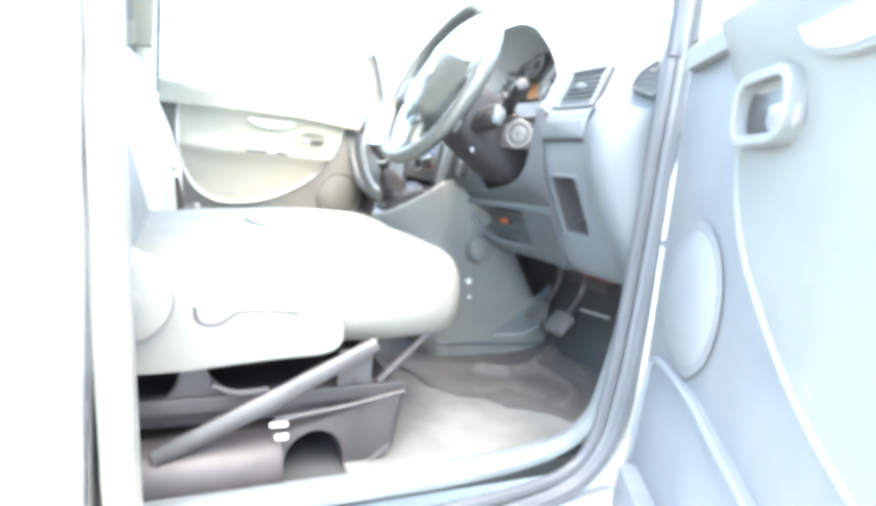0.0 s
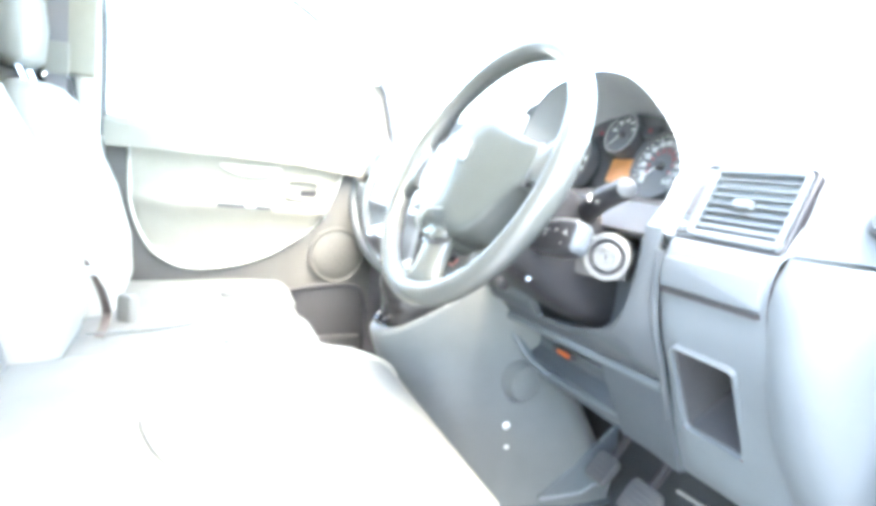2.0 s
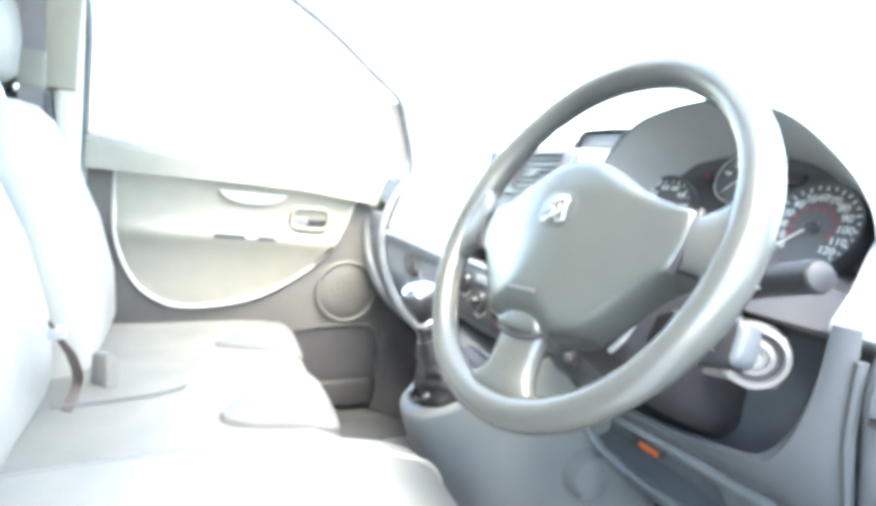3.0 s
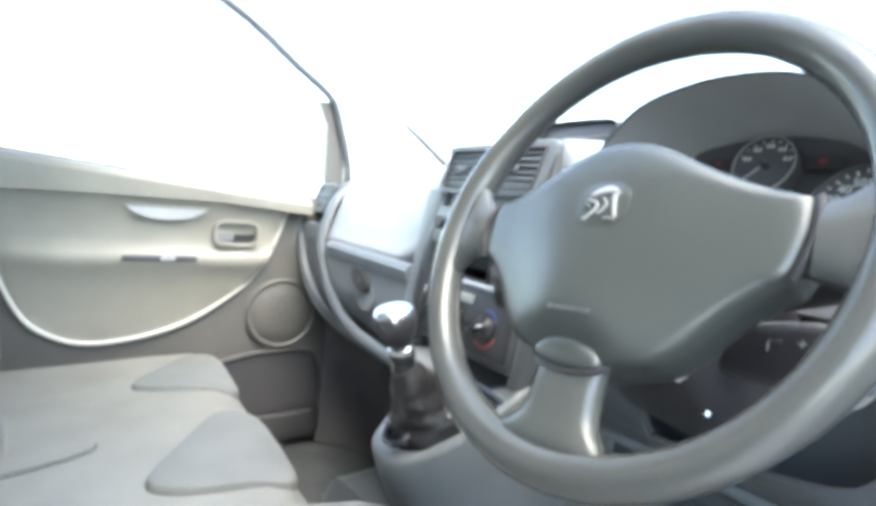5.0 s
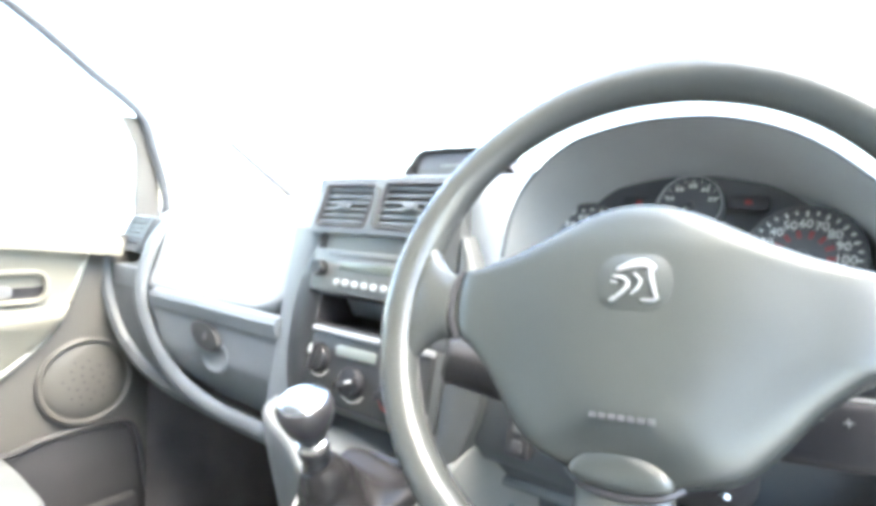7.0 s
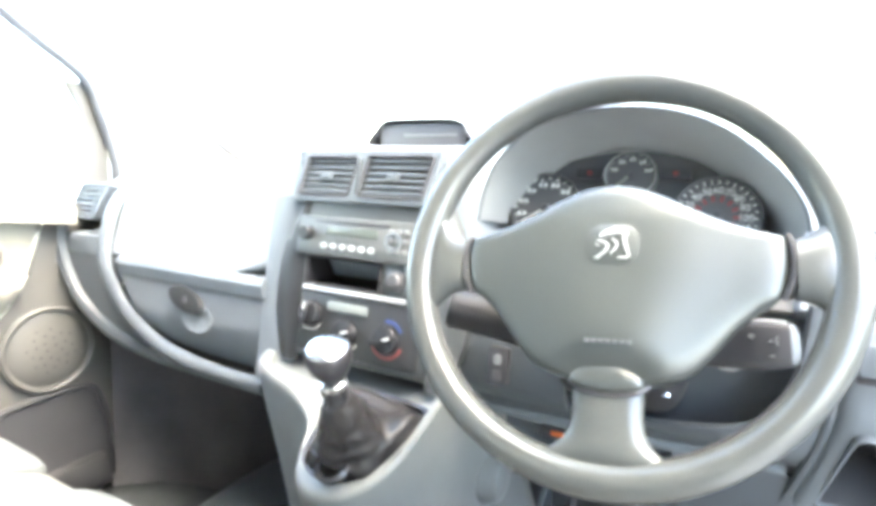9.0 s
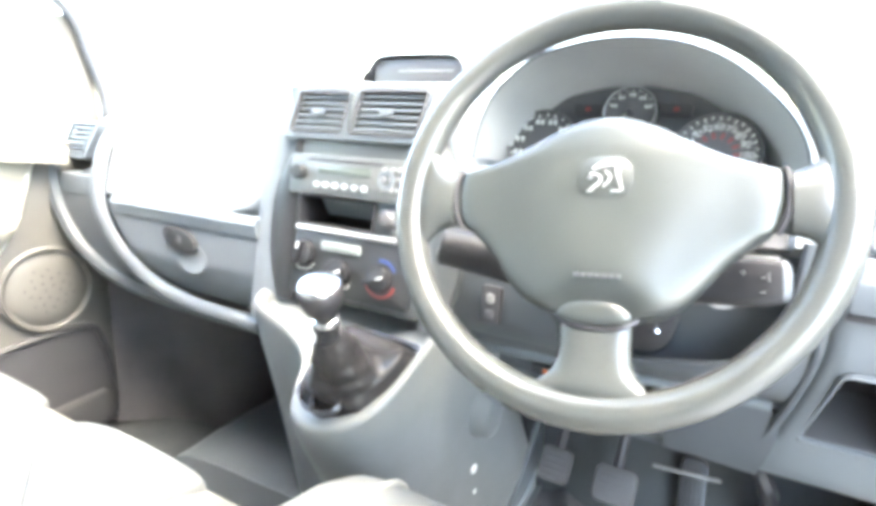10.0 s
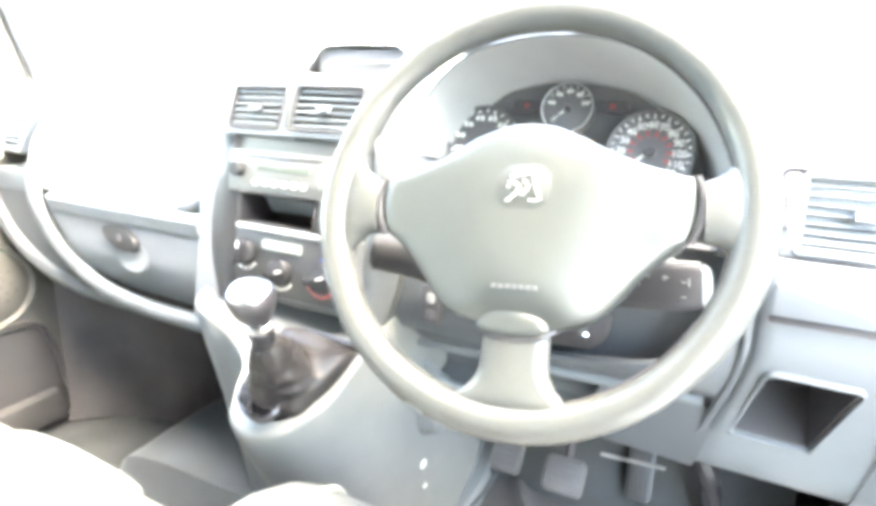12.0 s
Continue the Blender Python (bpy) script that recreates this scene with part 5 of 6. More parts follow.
def steering_wheel():
    t = thing("steering_wheel", WC, "worn dark grey three-spoke van steering wheel with airbag", "steering wheel")
    R, seg = 0.1652, 120
    rings = []
    for k in range(seg):
        a = 2 * math.pi * k / seg
        thick = 0.0140 + 0.0008 * math.cos(4 * a) + 0.0003 * noise.noise((9 * math.cos(a), 9 * math.sin(a), 4))
        c = Vector((R * math.cos(a), R * math.sin(a), 0))
        d = Vector((math.cos(a), math.sin(a), 0))
        rings.append([WM @ (c + d * thick * math.cos(b) + Vector((0, 0, 1)) * thick * 1.10 * math.sin(b)) for b in (2 * math.pi * j / 18 for j in range(18))])
    rings.append(rings[0])
    bm = loft(rings, caps=False)
    bmesh.ops.remove_doubles(bm, verts=bm.verts[:], dist=1e-6)
    part("rim", bm, WHEEL, t, "worn dark grey rim", smooth=60)
    # a seam runs round the inner side of the rim
    part("rim_seam", tube([WM @ Vector(((R - 0.0136) * math.cos(a), (R - 0.0136) * math.sin(a), -0.003)) for a in (2 * math.pi * k / 96 for k in range(96))], 0.0007, 6, True), BLACK, t)
    # spokes: outline at the hub widening into the rim
    def spoke(secs):
        rings = []
        for cx, cy, ux, uy, w, h, zc in secs:
            rings.append([WR @ Vector((cx + ux * w * math.cos(b), cy + uy * w * math.cos(b), zc + h * math.copysign(abs(math.sin(b)) ** 0.75, math.sin(b)))) for b in (2 * math.pi * j / 28 for j in range(28))])
        return loft(rings)
    for s in (-1, 1):
        part("spoke", spoke([(s * 0.108, -0.004, 0, 1, 0.0205, 0.004, 0.0), (s * 0.1258, -0.0045, 0, 1, 0.0220, 0.0060, 0.0), (s * 0.1266, -0.0045, 0, 1, 0.0230, 0.0112, 0.0005), (s * 0.132, -0.004, 0, 1, 0.0240, 0.0120, 0.0), (s * 0.139, -0.003, 0, 1, 0.0275, 0.0120, 0.0), (s * 0.146, -0.002, 0, 1, 0.0345, 0.0115, 0.0), (s * 0.152, -0.001, 0, 1, 0.044, 0.0105, 0.0), (s * 0.158, 0.0, 0, 1, 0.055, 0.008, 0.0), (s * 0.163, 0.0, 0, 1, 0.064, 0.004, 0.0)]), WHEEL, t, smooth=60)
    part("spoke", spoke([(0.001, -0.090, 1, 0, 0.0255, 0.0115, 0.0), (0.001, -0.104, 1, 0, 0.0265, 0.0125, 0.001), (0.001, -0.118, 1, 0, 0.0262, 0.0135, 0.0), (0.001, -0.130, 1, 0, 0.0275, 0.0138, -0.001), (0.001, -0.139, 1, 0, 0.0320, 0.0135, -0.001), (0.001, -0.146, 1, 0, 0.0395, 0.0125, 0.0), (0.001, -0.152, 1, 0, 0.0500, 0.0110, 0.0), (0.001, -0.158, 1, 0, 0.061, 0.008, 0.0), (0.001, -0.163, 1, 0, 0.070, 0.004, 0.0)]), WHEEL, t, smooth=60)
    # airbag cover: a shouldered dome whose lower flanks fall away steeply
    half = [(0.0, 0.0615), (0.021, 0.0585), (0.042, 0.0500), (0.062, 0.0395), (0.085, 0.0295), (0.105, 0.0235), (0.1185, 0.0200), (0.1215, 0.0175), (0.1230, 0.0), (0.1195, -0.018), (0.1150, -0.0275), (0.1060, -0.0335), (0.0890, -0.0500), (0.0735, -0.0700), (0.0590, -0.0855), (0.0440, -0.0925), (0.0300, -0.0965), (0.0180, -0.1030), (0.0, -0.1055)]
    o = half + [(-x, y) for x, y in half[-2:0:-1]]
    o = [(p.x, p.y) for p in smooth_path([(x, y, 0) for x, y in o], 3, True)]
    def crown(x, y):
        """Height of the cover's face: a swollen middle that falls off to both flanks, more sharply low down."""
        w = float(np.interp(y, (-0.10, -0.06, -0.01, 0.04), (0.046, 0.058, 0.078, 0.090)))
        z = 0.0085 + 0.0185 * math.exp(-abs(x / w) ** 2.4) - 0.003 * max(0.0, y - 0.03) / 0.03
        foot = float(np.interp(y, (-0.100, -0.088, -0.076, -0.066), (0.0, 0.30, 0.85, 1.0)))
        return 0.008 + (z - 0.008) * lerp(1.0, foot, math.exp(-(x / 0.034) ** 4))

    rings = []
    for k, f in ((0.985, None), (1.0, -1), (1.0, 0.0), (0.992, 0.45), (0.975, 0.72), (0.945, 0.88), (0.90, 0.96), (0.85, 1.0), (0.79, 1.0), (0.73, 1.0), (0.66, 1.0), (0.56, 1.0), (0.40, 1.0), (0.22, 1.0), (0.05, 1.0)):
        ring = []
        for x, y in o:
            xx, yy = x * k, -0.010 + (y + 0.010) * k
            z = -0.030 if f is None else (-0.012 if f < 0 else lerp(0.002, crown(xx, yy), f))
            ring.append(WR @ Vector((xx, yy, z)))
        rings.append(ring)
    pad = part("airbag_cover", loft(rings), PAD, t, "smooth dark grey airbag cover", smooth=70)
    for s in (-1, 1):
        gap = smooth_path([(s * 0.1222, 0.0205, 0.004), (s * 0.1246, 0.010, 0.0075), (s * 0.1250, -0.002, 0.0080), (s * 0.1236, -0.015, 0.0075), (s * 0.1180, -0.0285, 0.004)], 4)
        part("seam", tube([WR @ p for p in gap], 0.0024, 8), MATT, pad, "dark seam")
    part("seam", tube([WR @ Vector(p) for p in smooth_path([(-0.029, -0.0965, 0.006), (-0.018, -0.1035, 0.0115), (0.001, -0.1062, 0.0128), (0.020, -0.1035, 0.0115), (0.031, -0.0965, 0.006)], 4)], 0.0021, 6), BLACK, pad, "dark seam")
    # the raised thumb of the cover over the lower spoke
    th = [(0.028 * math.cos(a), -0.0965 + (0.0145 if a < math.pi else 0.008) * math.sin(a)) for a in (2 * math.pi * k / 28 for k in range(28))]
    part("foot_tab", dome(th, WR, [(1.0, 0.004), (1.0, 0.0110), (0.93, 0.0140), (0.8, 0.0158), (0.5, 0.0172), (0.1, 0.0176)], (0.0, -0.0955)), PAD, pad, "rounded tab at the foot of the cover")
    # plain emblem plate and faint moulded line of writing
    em = WR @ Matrix.Translation((0.0025, 0.0065, 0.0268))
    part("emblem_ground", slab(rrect(0.041, 0.034, 0.014, 5), em, -0.004, 0.0003, 0.0003), PAD, pad)
    def stroke(pts, widths):
        p = smooth_path([(x * 0.00096, y * 0.00083, 0) for x, y in pts], 4)
        a, b = [], []
        for k, q in enumerate(p):
            d = p[min(k + 1, len(p) - 1)] - p[max(k - 1, 0)]
            n = Vector((-d.y, d.x, 0)).normalized() * 0.00062 * float(np.interp(k / (len(p) - 1), np.linspace(0, 1, len(widths)), widths))
            a.append(((q + n).x, (q + n).y))
            b.append(((q - n).x, (q - n).y))
        return slab(b + a[::-1], em, 0.0, 0.0018, 0.0002)

    for pts, w in (([(-10, 8), (-2, 12), (6, 13), (12, 9)], (1.5, 3.4, 3.6, 1.6)), ([(9, 9), (10, 2), (12, -6), (14, -12)], (2.4, 2.0, 1.7, 1.2)), ([(13, -13), (5, -13)], (1.2, 0.8)), ([(-12, 4), (-5, 2), (-3, -3), (-8, -10), (-12, -13)], (1.0, 1.4, 1.6, 1.3, 0.8)), ([(0, 6), (4, 1), (3, -4), (-1, -9)], (1.0, 1.2, 1.0, 0.7)), ([(-13, -13.5), (-9, -13.5)], (0.9, 0.7)), ([(-13, 0), (-9, -1)], (0.8, 0.6))):
        part("emblem", stroke(pts, w), SILVER, pad, "plain chrome emblem shape")
    tx = WR @ Matrix.Translation((0.0025, -0.0685, 0.0269))
    part("moulded_mark", joined(*[box((-0.0150 + 0.0050 * k, 0, 0.0), (0.0036, 0.0030, 0.0012), 0.0003, tx, 1) for k in range(7)]), DARK, pad, "faint moulded marking")
    return t


steering_wheel()


def column():
    t = thing("steering_column", (0.37, 0.15, 1.15), "dark plastic steering column shroud with stalks and lock", "steering column")
    ax = -WN
    m = frame_m(WC + ax * 0.035, WU, WN.cross(WU))
    rings = []
    for d, w, h, cy in ((0.0, 0.045, 0.045, -0.005), (0.02, 0.060, 0.055, -0.015), (0.06, 0.066, 0.062, -0.022), (0.13, 0.066, 0.066, -0.030), (0.22, 0.060, 0.064, -0.034)):
        rings.append([m @ Vector((x, y + cy, -d)) for x, y in rrect(2 * w, 2 * h, 0.03, 5)])
    part("shroud", loft(rings), MATT, t, smooth=50)
    part("shroud_edge", tube([m @ Vector(p) for p in smooth_path([(0.070, -0.002, -0.016), (0.069, -0.020, -0.016), (0.066, -0.040, -0.017), (0.061, -0.060, -0.020), (0.050, -0.076, -0.024)], 4)], 0.0028, 6), SILVER, t, "thin bright edge")
    part("shroud_screw", lathe([(0.005, 0.0), (0.005, 0.003), (0.002, 0.004), (0, 0.004)], frame_m((0.428, 0.078, 1.126), (1, 0, 0), (0, 0.8, -0.4)), 12), CHROME, t)
    # ignition lock
    n = Vector((0.62, -0.75, 0.12)).normalized()
    im = frame_m((0.478, 0.150, 1.166), Vector((0, 0, 1)).cross(n), Vector((0, 0, 1)))
    ls = im @ Matrix.Diagonal((0.82, 0.82, 1, 1))
    lk = part("lock_housing", lathe([(0.031, -0.10), (0.033, -0.02), (0.0345, -0.004), (0.033, 0.001), (0.028, 0.002), (0.026, -0.006), (0.021, -0.007), (0.019, 0.001), (0.014, 0.003), (0.012, -0.002), (0.008, -0.002), (0.006, 0.002), (0, 0.002)], ls, 32), CREAM, t, "pale round ignition lock")
    part("lock_groove", lathe([(0.0265, -0.005), (0.0235, -0.0035), (0.0205, -0.005), (0.0235, -0.0065)], ls, 32, True), DARK, lk)
    part("key_slot", box((0, 0, 0.003), (0.002, 0.010, 0.003), 0.0004, ls, 1), BLACK, lk)
    part("lock_arm", box((-0.008, -0.004, -0.055), (0.066, 0.050, 0.09), 0.012, im), DARK, t)
    # stalks
    def stalk(a, b, r0, r1, mat):
        pts = smooth_path([a, lerp(Vector(a), Vector(b), 0.5) + Vector((0, -0.003, 0.002)), b], 5)
        s = part("stalk", tube(pts, [lerp(r0, r1, k / (len(pts) - 1)) for k in range(len(pts))], 14), mat, t, "black column stalk")
        d = (Vector(b) - Vector(a)).normalized()
        em = frame_m(b, d.orthogonal(), d.cross(d.orthogonal()))
        part("stalk_cap", lathe([(r1 * 1.02, -0.007), (r1 * 1.05, -0.002), (r1 * 0.9, 0.002), (r1 * 0.4, 0.004), (0, 0.004)], em, 18), STACK_BLACK, s, "black stalk end")
        return s
    stalk((0.290, 0.085, 1.165), (0.217, 0.056, 1.182), 0.021, 0.020, MATT)
    ws = stalk((0.425, 0.150, 1.212), (0.545, 0.106, 1.248), 0.0150, 0.0120, MATT)
    # A thin pale tube stands for the highlight along the black stalk.
    part("stalk_highlight", tube([(0.455, 0.135, 1.2345), (0.500, 0.120, 1.2455), (0.535, 0.108, 1.2565)], 0.0024, 8), DASH, ws, "pale strip for the highlight along the top")
    for x in (0.485, 0.500):
        part("stalk_mark", box((x, 0.1085, 1.2335), (0.003, 0.002, 0.008), 0.0004), WHITE, ws)
    bm = frame_m((0.488, 0.078, 1.185), (0.96, 0.02, 0.16), (0, 0.35, 1))
    rs = part("switch_pod", loft([[bm @ Vector((x, y, z)) for y, z in rrect(h, d, 0.008, 4)] for x, h, d in ((-0.060, 0.028, 0.022), (-0.03, 0.037, 0.027), (0.0, 0.041, 0.029), (0.022, 0.039, 0.027), (0.032, 0.035, 0.024))]), MATT, t, "thick black switch pod with symbols")
    part("pod_end", loft([[bm @ Vector((x, y, z)) for y, z in rrect(h, d, 0.007, 4)] for x, h, d in ((0.0315, 0.0352, 0.0242), (0.0345, 0.033, 0.022), (0.0375, 0.026, 0.018), (0.0385, 0.016, 0.014))]), DASH_SHADED, rs, "greyer end cap")
    part("pod_rim", tube([bm @ Vector(p) for p in smooth_path([(-0.03, 0.017, 0.010), (0.0, 0.0195, 0.011), (0.030, 0.0175, 0.009)], 4)], 0.0016, 6), SILVER, rs, "silver edge")
    part("pod_print", joined(*[box((x, y, 0.0146), (w, hh, 0.001), 0, bm) for x, y, w, hh in ((-0.012, 0.007, 0.008, 0.0006), (-0.016, 0.003, 0.0006, 0.007), (0.004, 0.006, 0.005, 0.0007), (0.004, 0.006, 0.0007, 0.005), (0.022, 0.002, 0.0006, 0.007), (0.018, 0.002, 0.0035, 0.0006), (0.018, -0.010, 0.003, 0.0007))]), SILVER, rs)


column()


# ---- pedals ----
def pedals():
    for nm, x, y, z, w, hh, lab in (("clutch_pedal", 0.256, 0.402, 0.745, 0.052, 0.056, "square ribbed rubber clutch pedal on its arm"), ("brake_pedal", 0.355, 0.400, 0.742, 0.066, 0.058, "square worn rubber brake pedal on its arm")):
        t = thing(nm, (x, y, z), lab, "pedal", group="foot pedals")
        m = frame_m((x, y, z), (1, 0, 0), (0, 0.62, 0.78))
        p = part("pedal_pad", dome(rrect(w, hh, 0.010, 4), m, [(0.92, -0.010), (1.0, -0.004), (1.0, 0.003), (0.93, 0.007), (0.4, 0.008)]), PEDAL, t)
        for k in range(5):
            part("rib", box((0, -hh * 0.36 + hh * 0.18 * k, 0.0085), (w * 0.78, 0.004, 0.003), 0.001, m, 1), PEDAL, p)
        part("pedal_arm", tube(smooth_path([(x, y + 0.008, z + 0.005), (x, y + 0.05, z + 0.06), (x + 0.005, y + 0.06, z + 0.14), (x + 0.008, y + 0.03, z + 0.22)], 4), 0.008, 8), METAL_DARK, t)
    t = thing("accelerator_pedal", (0.462, 0.50, 0.70), "slim black accelerator pedal with ribbed face", "pedal")
    m = frame_m((0.462, 0.50, 0.722), (1, 0.1, 0), (0, 0.45, 0.9))
    p = part("pedal_pad", dome(rrect(0.042, 0.095, 0.012, 4), m, [(0.95, -0.008), (1.0, 0.0), (0.95, 0.006), (0.4, 0.008)]), BLACK, t)
    for k in range(5):
        part("rib", box((-0.014 + 0.007 * k, -0.004, 0.0085), (0.003, 0.068, 0.003), 0.001, m, 1), DARK, p)
    part("pedal_arm", tube(smooth_path([(0.462, 0.510, 0.745), (0.464, 0.545, 0.80), (0.464, 0.53, 0.90)], 4), 0.007, 8), METAL_DARK, t)
    # bracket, guard, rod and wiring above the pedals
    b = thing("pedal_bracket", (0.33, 0.46, 0.86), "grimy steel pedal bracket with bolts and rod", "bracket")
    part("plate", box((0.335, 0.47, 0.89), (0.20, 0.015, 0.12), 0.004), METAL_DARK, b)
    part("web", loft([[(x, 0.309, 0.668), (x, 0.469, 0.803), (x, 0.476, 0.706), (x, 0.40, 0.668)] for x in (0.201, 0.209)]), DASH, b, "grey triangular guard")
    part("web_edge", tube([(0.209, 0.309, 0.668), (0.209, 0.35, 0.667), (0.209, 0.40, 0.668), (0.209, 0.450, 0.690)], 0.004, 8), DASH_LIT, b, "worn pale edge")
    part("rod", tube([(0.406, 0.42, 0.788), (0.502, 0.42, 0.795)], 0.0028, 8), SILVER, b, "bright steel rod")
    part("harness", tube(smooth_path([(0.30, 0.46, 0.92), (0.36, 0.42, 0.89), (0.44, 0.44, 0.87), (0.55, 0.46, 0.90)], 5), 0.010, 8), material("harness_tape", (0.16, 0.05, 0.05), 0.6, grain=400, bump=0.3), b, "dull red wiring")
    part("hose", tube(smooth_path([(0.50, 0.47, 0.90), (0.56, 0.44, 0.80), (0.58, 0.46, 0.70), (0.60, 0.50, 0.62)], 5), 0.014, 8), BLACK, b)


pedals()


# ---- floor mats ----
def floor_mat():
    def near(x, y, line):
        """Distance from (x, y) to a chain of points."""
        p, best = Vector((x, y)), 9.0
        for a, b in zip(line, line[1:]):
            a, b = Vector(a), Vector(b)
            f = min(1.0, max(0.0, (p - a).dot(b - a) / (b - a).length_squared))
            best = min(best, (p - a - (b - a) * f).length)
        return best

    fold = [(0.300, 0.215), (0.343, 0.272), (0.331, 0.336), (0.285, 0.42), (0.249, 0.487)]
    crease = [(0.318, 0.371), (0.380, 0.388), (0.440, 0.392), (0.485, 0.375), (0.512, 0.340), (0.530, 0.300)]

    def base(x, y):
        return 0.609 + (0.0 if y < 0.34 else (y - 0.34) ** 2 * 1.4) + 0.003 * noise.noise((x * 14, y * 14, 3)) + 0.007 * max(0, noise.noise((x * 5, y * 6, 8)))

    def zf(x, y):
        f, c = near(x, y, fold), near(x, y, crease)
        return base(x, y) + 0.005 + 0.017 * math.exp(-(f / 0.016) ** 2) + 0.009 * math.exp(-(c / 0.010) ** 2) + 0.005 * noise.noise((x * 9, y * 11, 6))

    rows = [[(0.20 + 0.47 * i / 30, -0.20 + 0.66 * j / 40, base(0.20 + 0.47 * i / 30, -0.20 + 0.66 * j / 40)) for j in range(41)] for i in range(31)]
    solid("floor_mat", sheet(rows, 0.004), PALE_FLOOR, "pale vinyl covering on the driver's floor", "floor mat", smooth=60)
    # a scuffed mat lies over it, its rear edge uneven
    rear = lambda x: float(np.interp(x, (0.20, 0.355, 0.428, 0.466, 0.515, 0.542, 0.560, 0.618), (0.02, 0.061, 0.104, 0.155, 0.179, 0.215, 0.255, 0.279))) + 0.010 * noise.noise((x * 40, 2, 7))
    rows = []
    for i in range(67):
        x = 0.205 + 0.43 * i / 66
        y0 = rear(x)
        rows.append([(x, lerp(y0, 0.47, j / 70), zf(x, lerp(y0, 0.47, j / 70))) for j in range(71)])
    fm = solid("floor_mat", sheet(rows, 0.004), MAT, "rumpled dark rubber mat in the driver's footwell", "floor mat", smooth=60)

    def smear(line, w0):
        """A thin crust of dried mud along a chain of points."""
        pts = smooth_path([(x, y, 0) for x, y in line], 5)
        out = []
        for k, p in enumerate(pts):
            q = pts[min(k + 1, len(pts) - 1)] - pts[max(k - 1, 0)]
            n = Vector((-q.y, q.x, 0)).normalized()
            w = w0 * math.sin(math.pi * (k + 0.7) / (len(pts) + 0.4)) ** 0.6 * (1 + 0.5 * noise.noise((k * 0.7, w0 * 90, 4)))
            out.append([Vector(((p + n * w * e).x, (p + n * w * e).y, zf((p + n * w * e).x, (p + n * w * e).y) + 0.0012 + 0.002 * (1 - e * e))) for e in (-1, -0.5, 0, 0.5, 1)])
        return sheet(out, 0.0015)
    for line, w in (([(0.302, 0.222), (0.335, 0.262), (0.338, 0.31), (0.315, 0.37), (0.275, 0.44)], 0.010), ([(0.37, 0.13), (0.40, 0.15), (0.42, 0.18), (0.40, 0.22), (0.42, 0.25), (0.45, 0.25), (0.48, 0.29)], 0.013), ([(0.37, 0.46), (0.40, 0.452), (0.42, 0.455)], 0.008)):
        part("mud", smear(line, w), MUD, fm, "pale dried mud")
    zp = lambda x, y: 0.610 + (0.0 if y < 0.36 else (y - 0.36) * 0.9)
    rows = [[(-0.64 + 0.50 * i / 8, -0.15 + 0.72 * j / 16, zp(-0.64 + 0.5 * i / 8, -0.15 + 0.72 * j / 16)) for j in range(17)] for i in range(9)]
    solid("floor_mat", sheet(rows, 0.004), CARPET, "dark ribbed rubber mat in the passenger footwell", "floor mat", smooth=60)


floor_mat()


# ---- seats ----
def cushion(stations, seg=7):
    """Rounded block through stations of (y, x0, x1, z0, z1, radius)."""
    rings = []
    for y, x0, x1, z0, z1, r in stations:
        rings.append([Vector((x, y, z)) for x, z in rrect(x1 - x0, z1 - z0, r, seg, (x0 + x1) / 2, (z0 + z1) / 2)])
    return loft(rings)


def raised_patch(outline, zf, h, rim=0.012):
    """A padded patch that follows the height zf."""
    o = [(p.x, p.y) for p in smooth_path([(a, b, 0) for a, b in outline], 5, True)]
    cx, cy = sum(p[0] for p in o) / len(o), sum(p[1] for p in o) / len(o)
    rings = []
    for d, k, hh in ((0, 1, -0.006), (0, 1, h * 0.3), (rim * 0.3, 1, h * 0.8), (rim, 1, h), (rim, 0.75, h * 1.08), (rim, 0.5, h * 1.1), (rim, 0.25, h * 1.1), (rim, 0.04, h * 1.1)):
        oo = shrink(o, d) if d else o
        rings.append([Vector((cx + (x - cx) * k, cy + (y - cy) * k, zf(cx + (x - cx) * k, cy + (y - cy) * k) + hh)) for x, y in oo])
    return loft(rings)


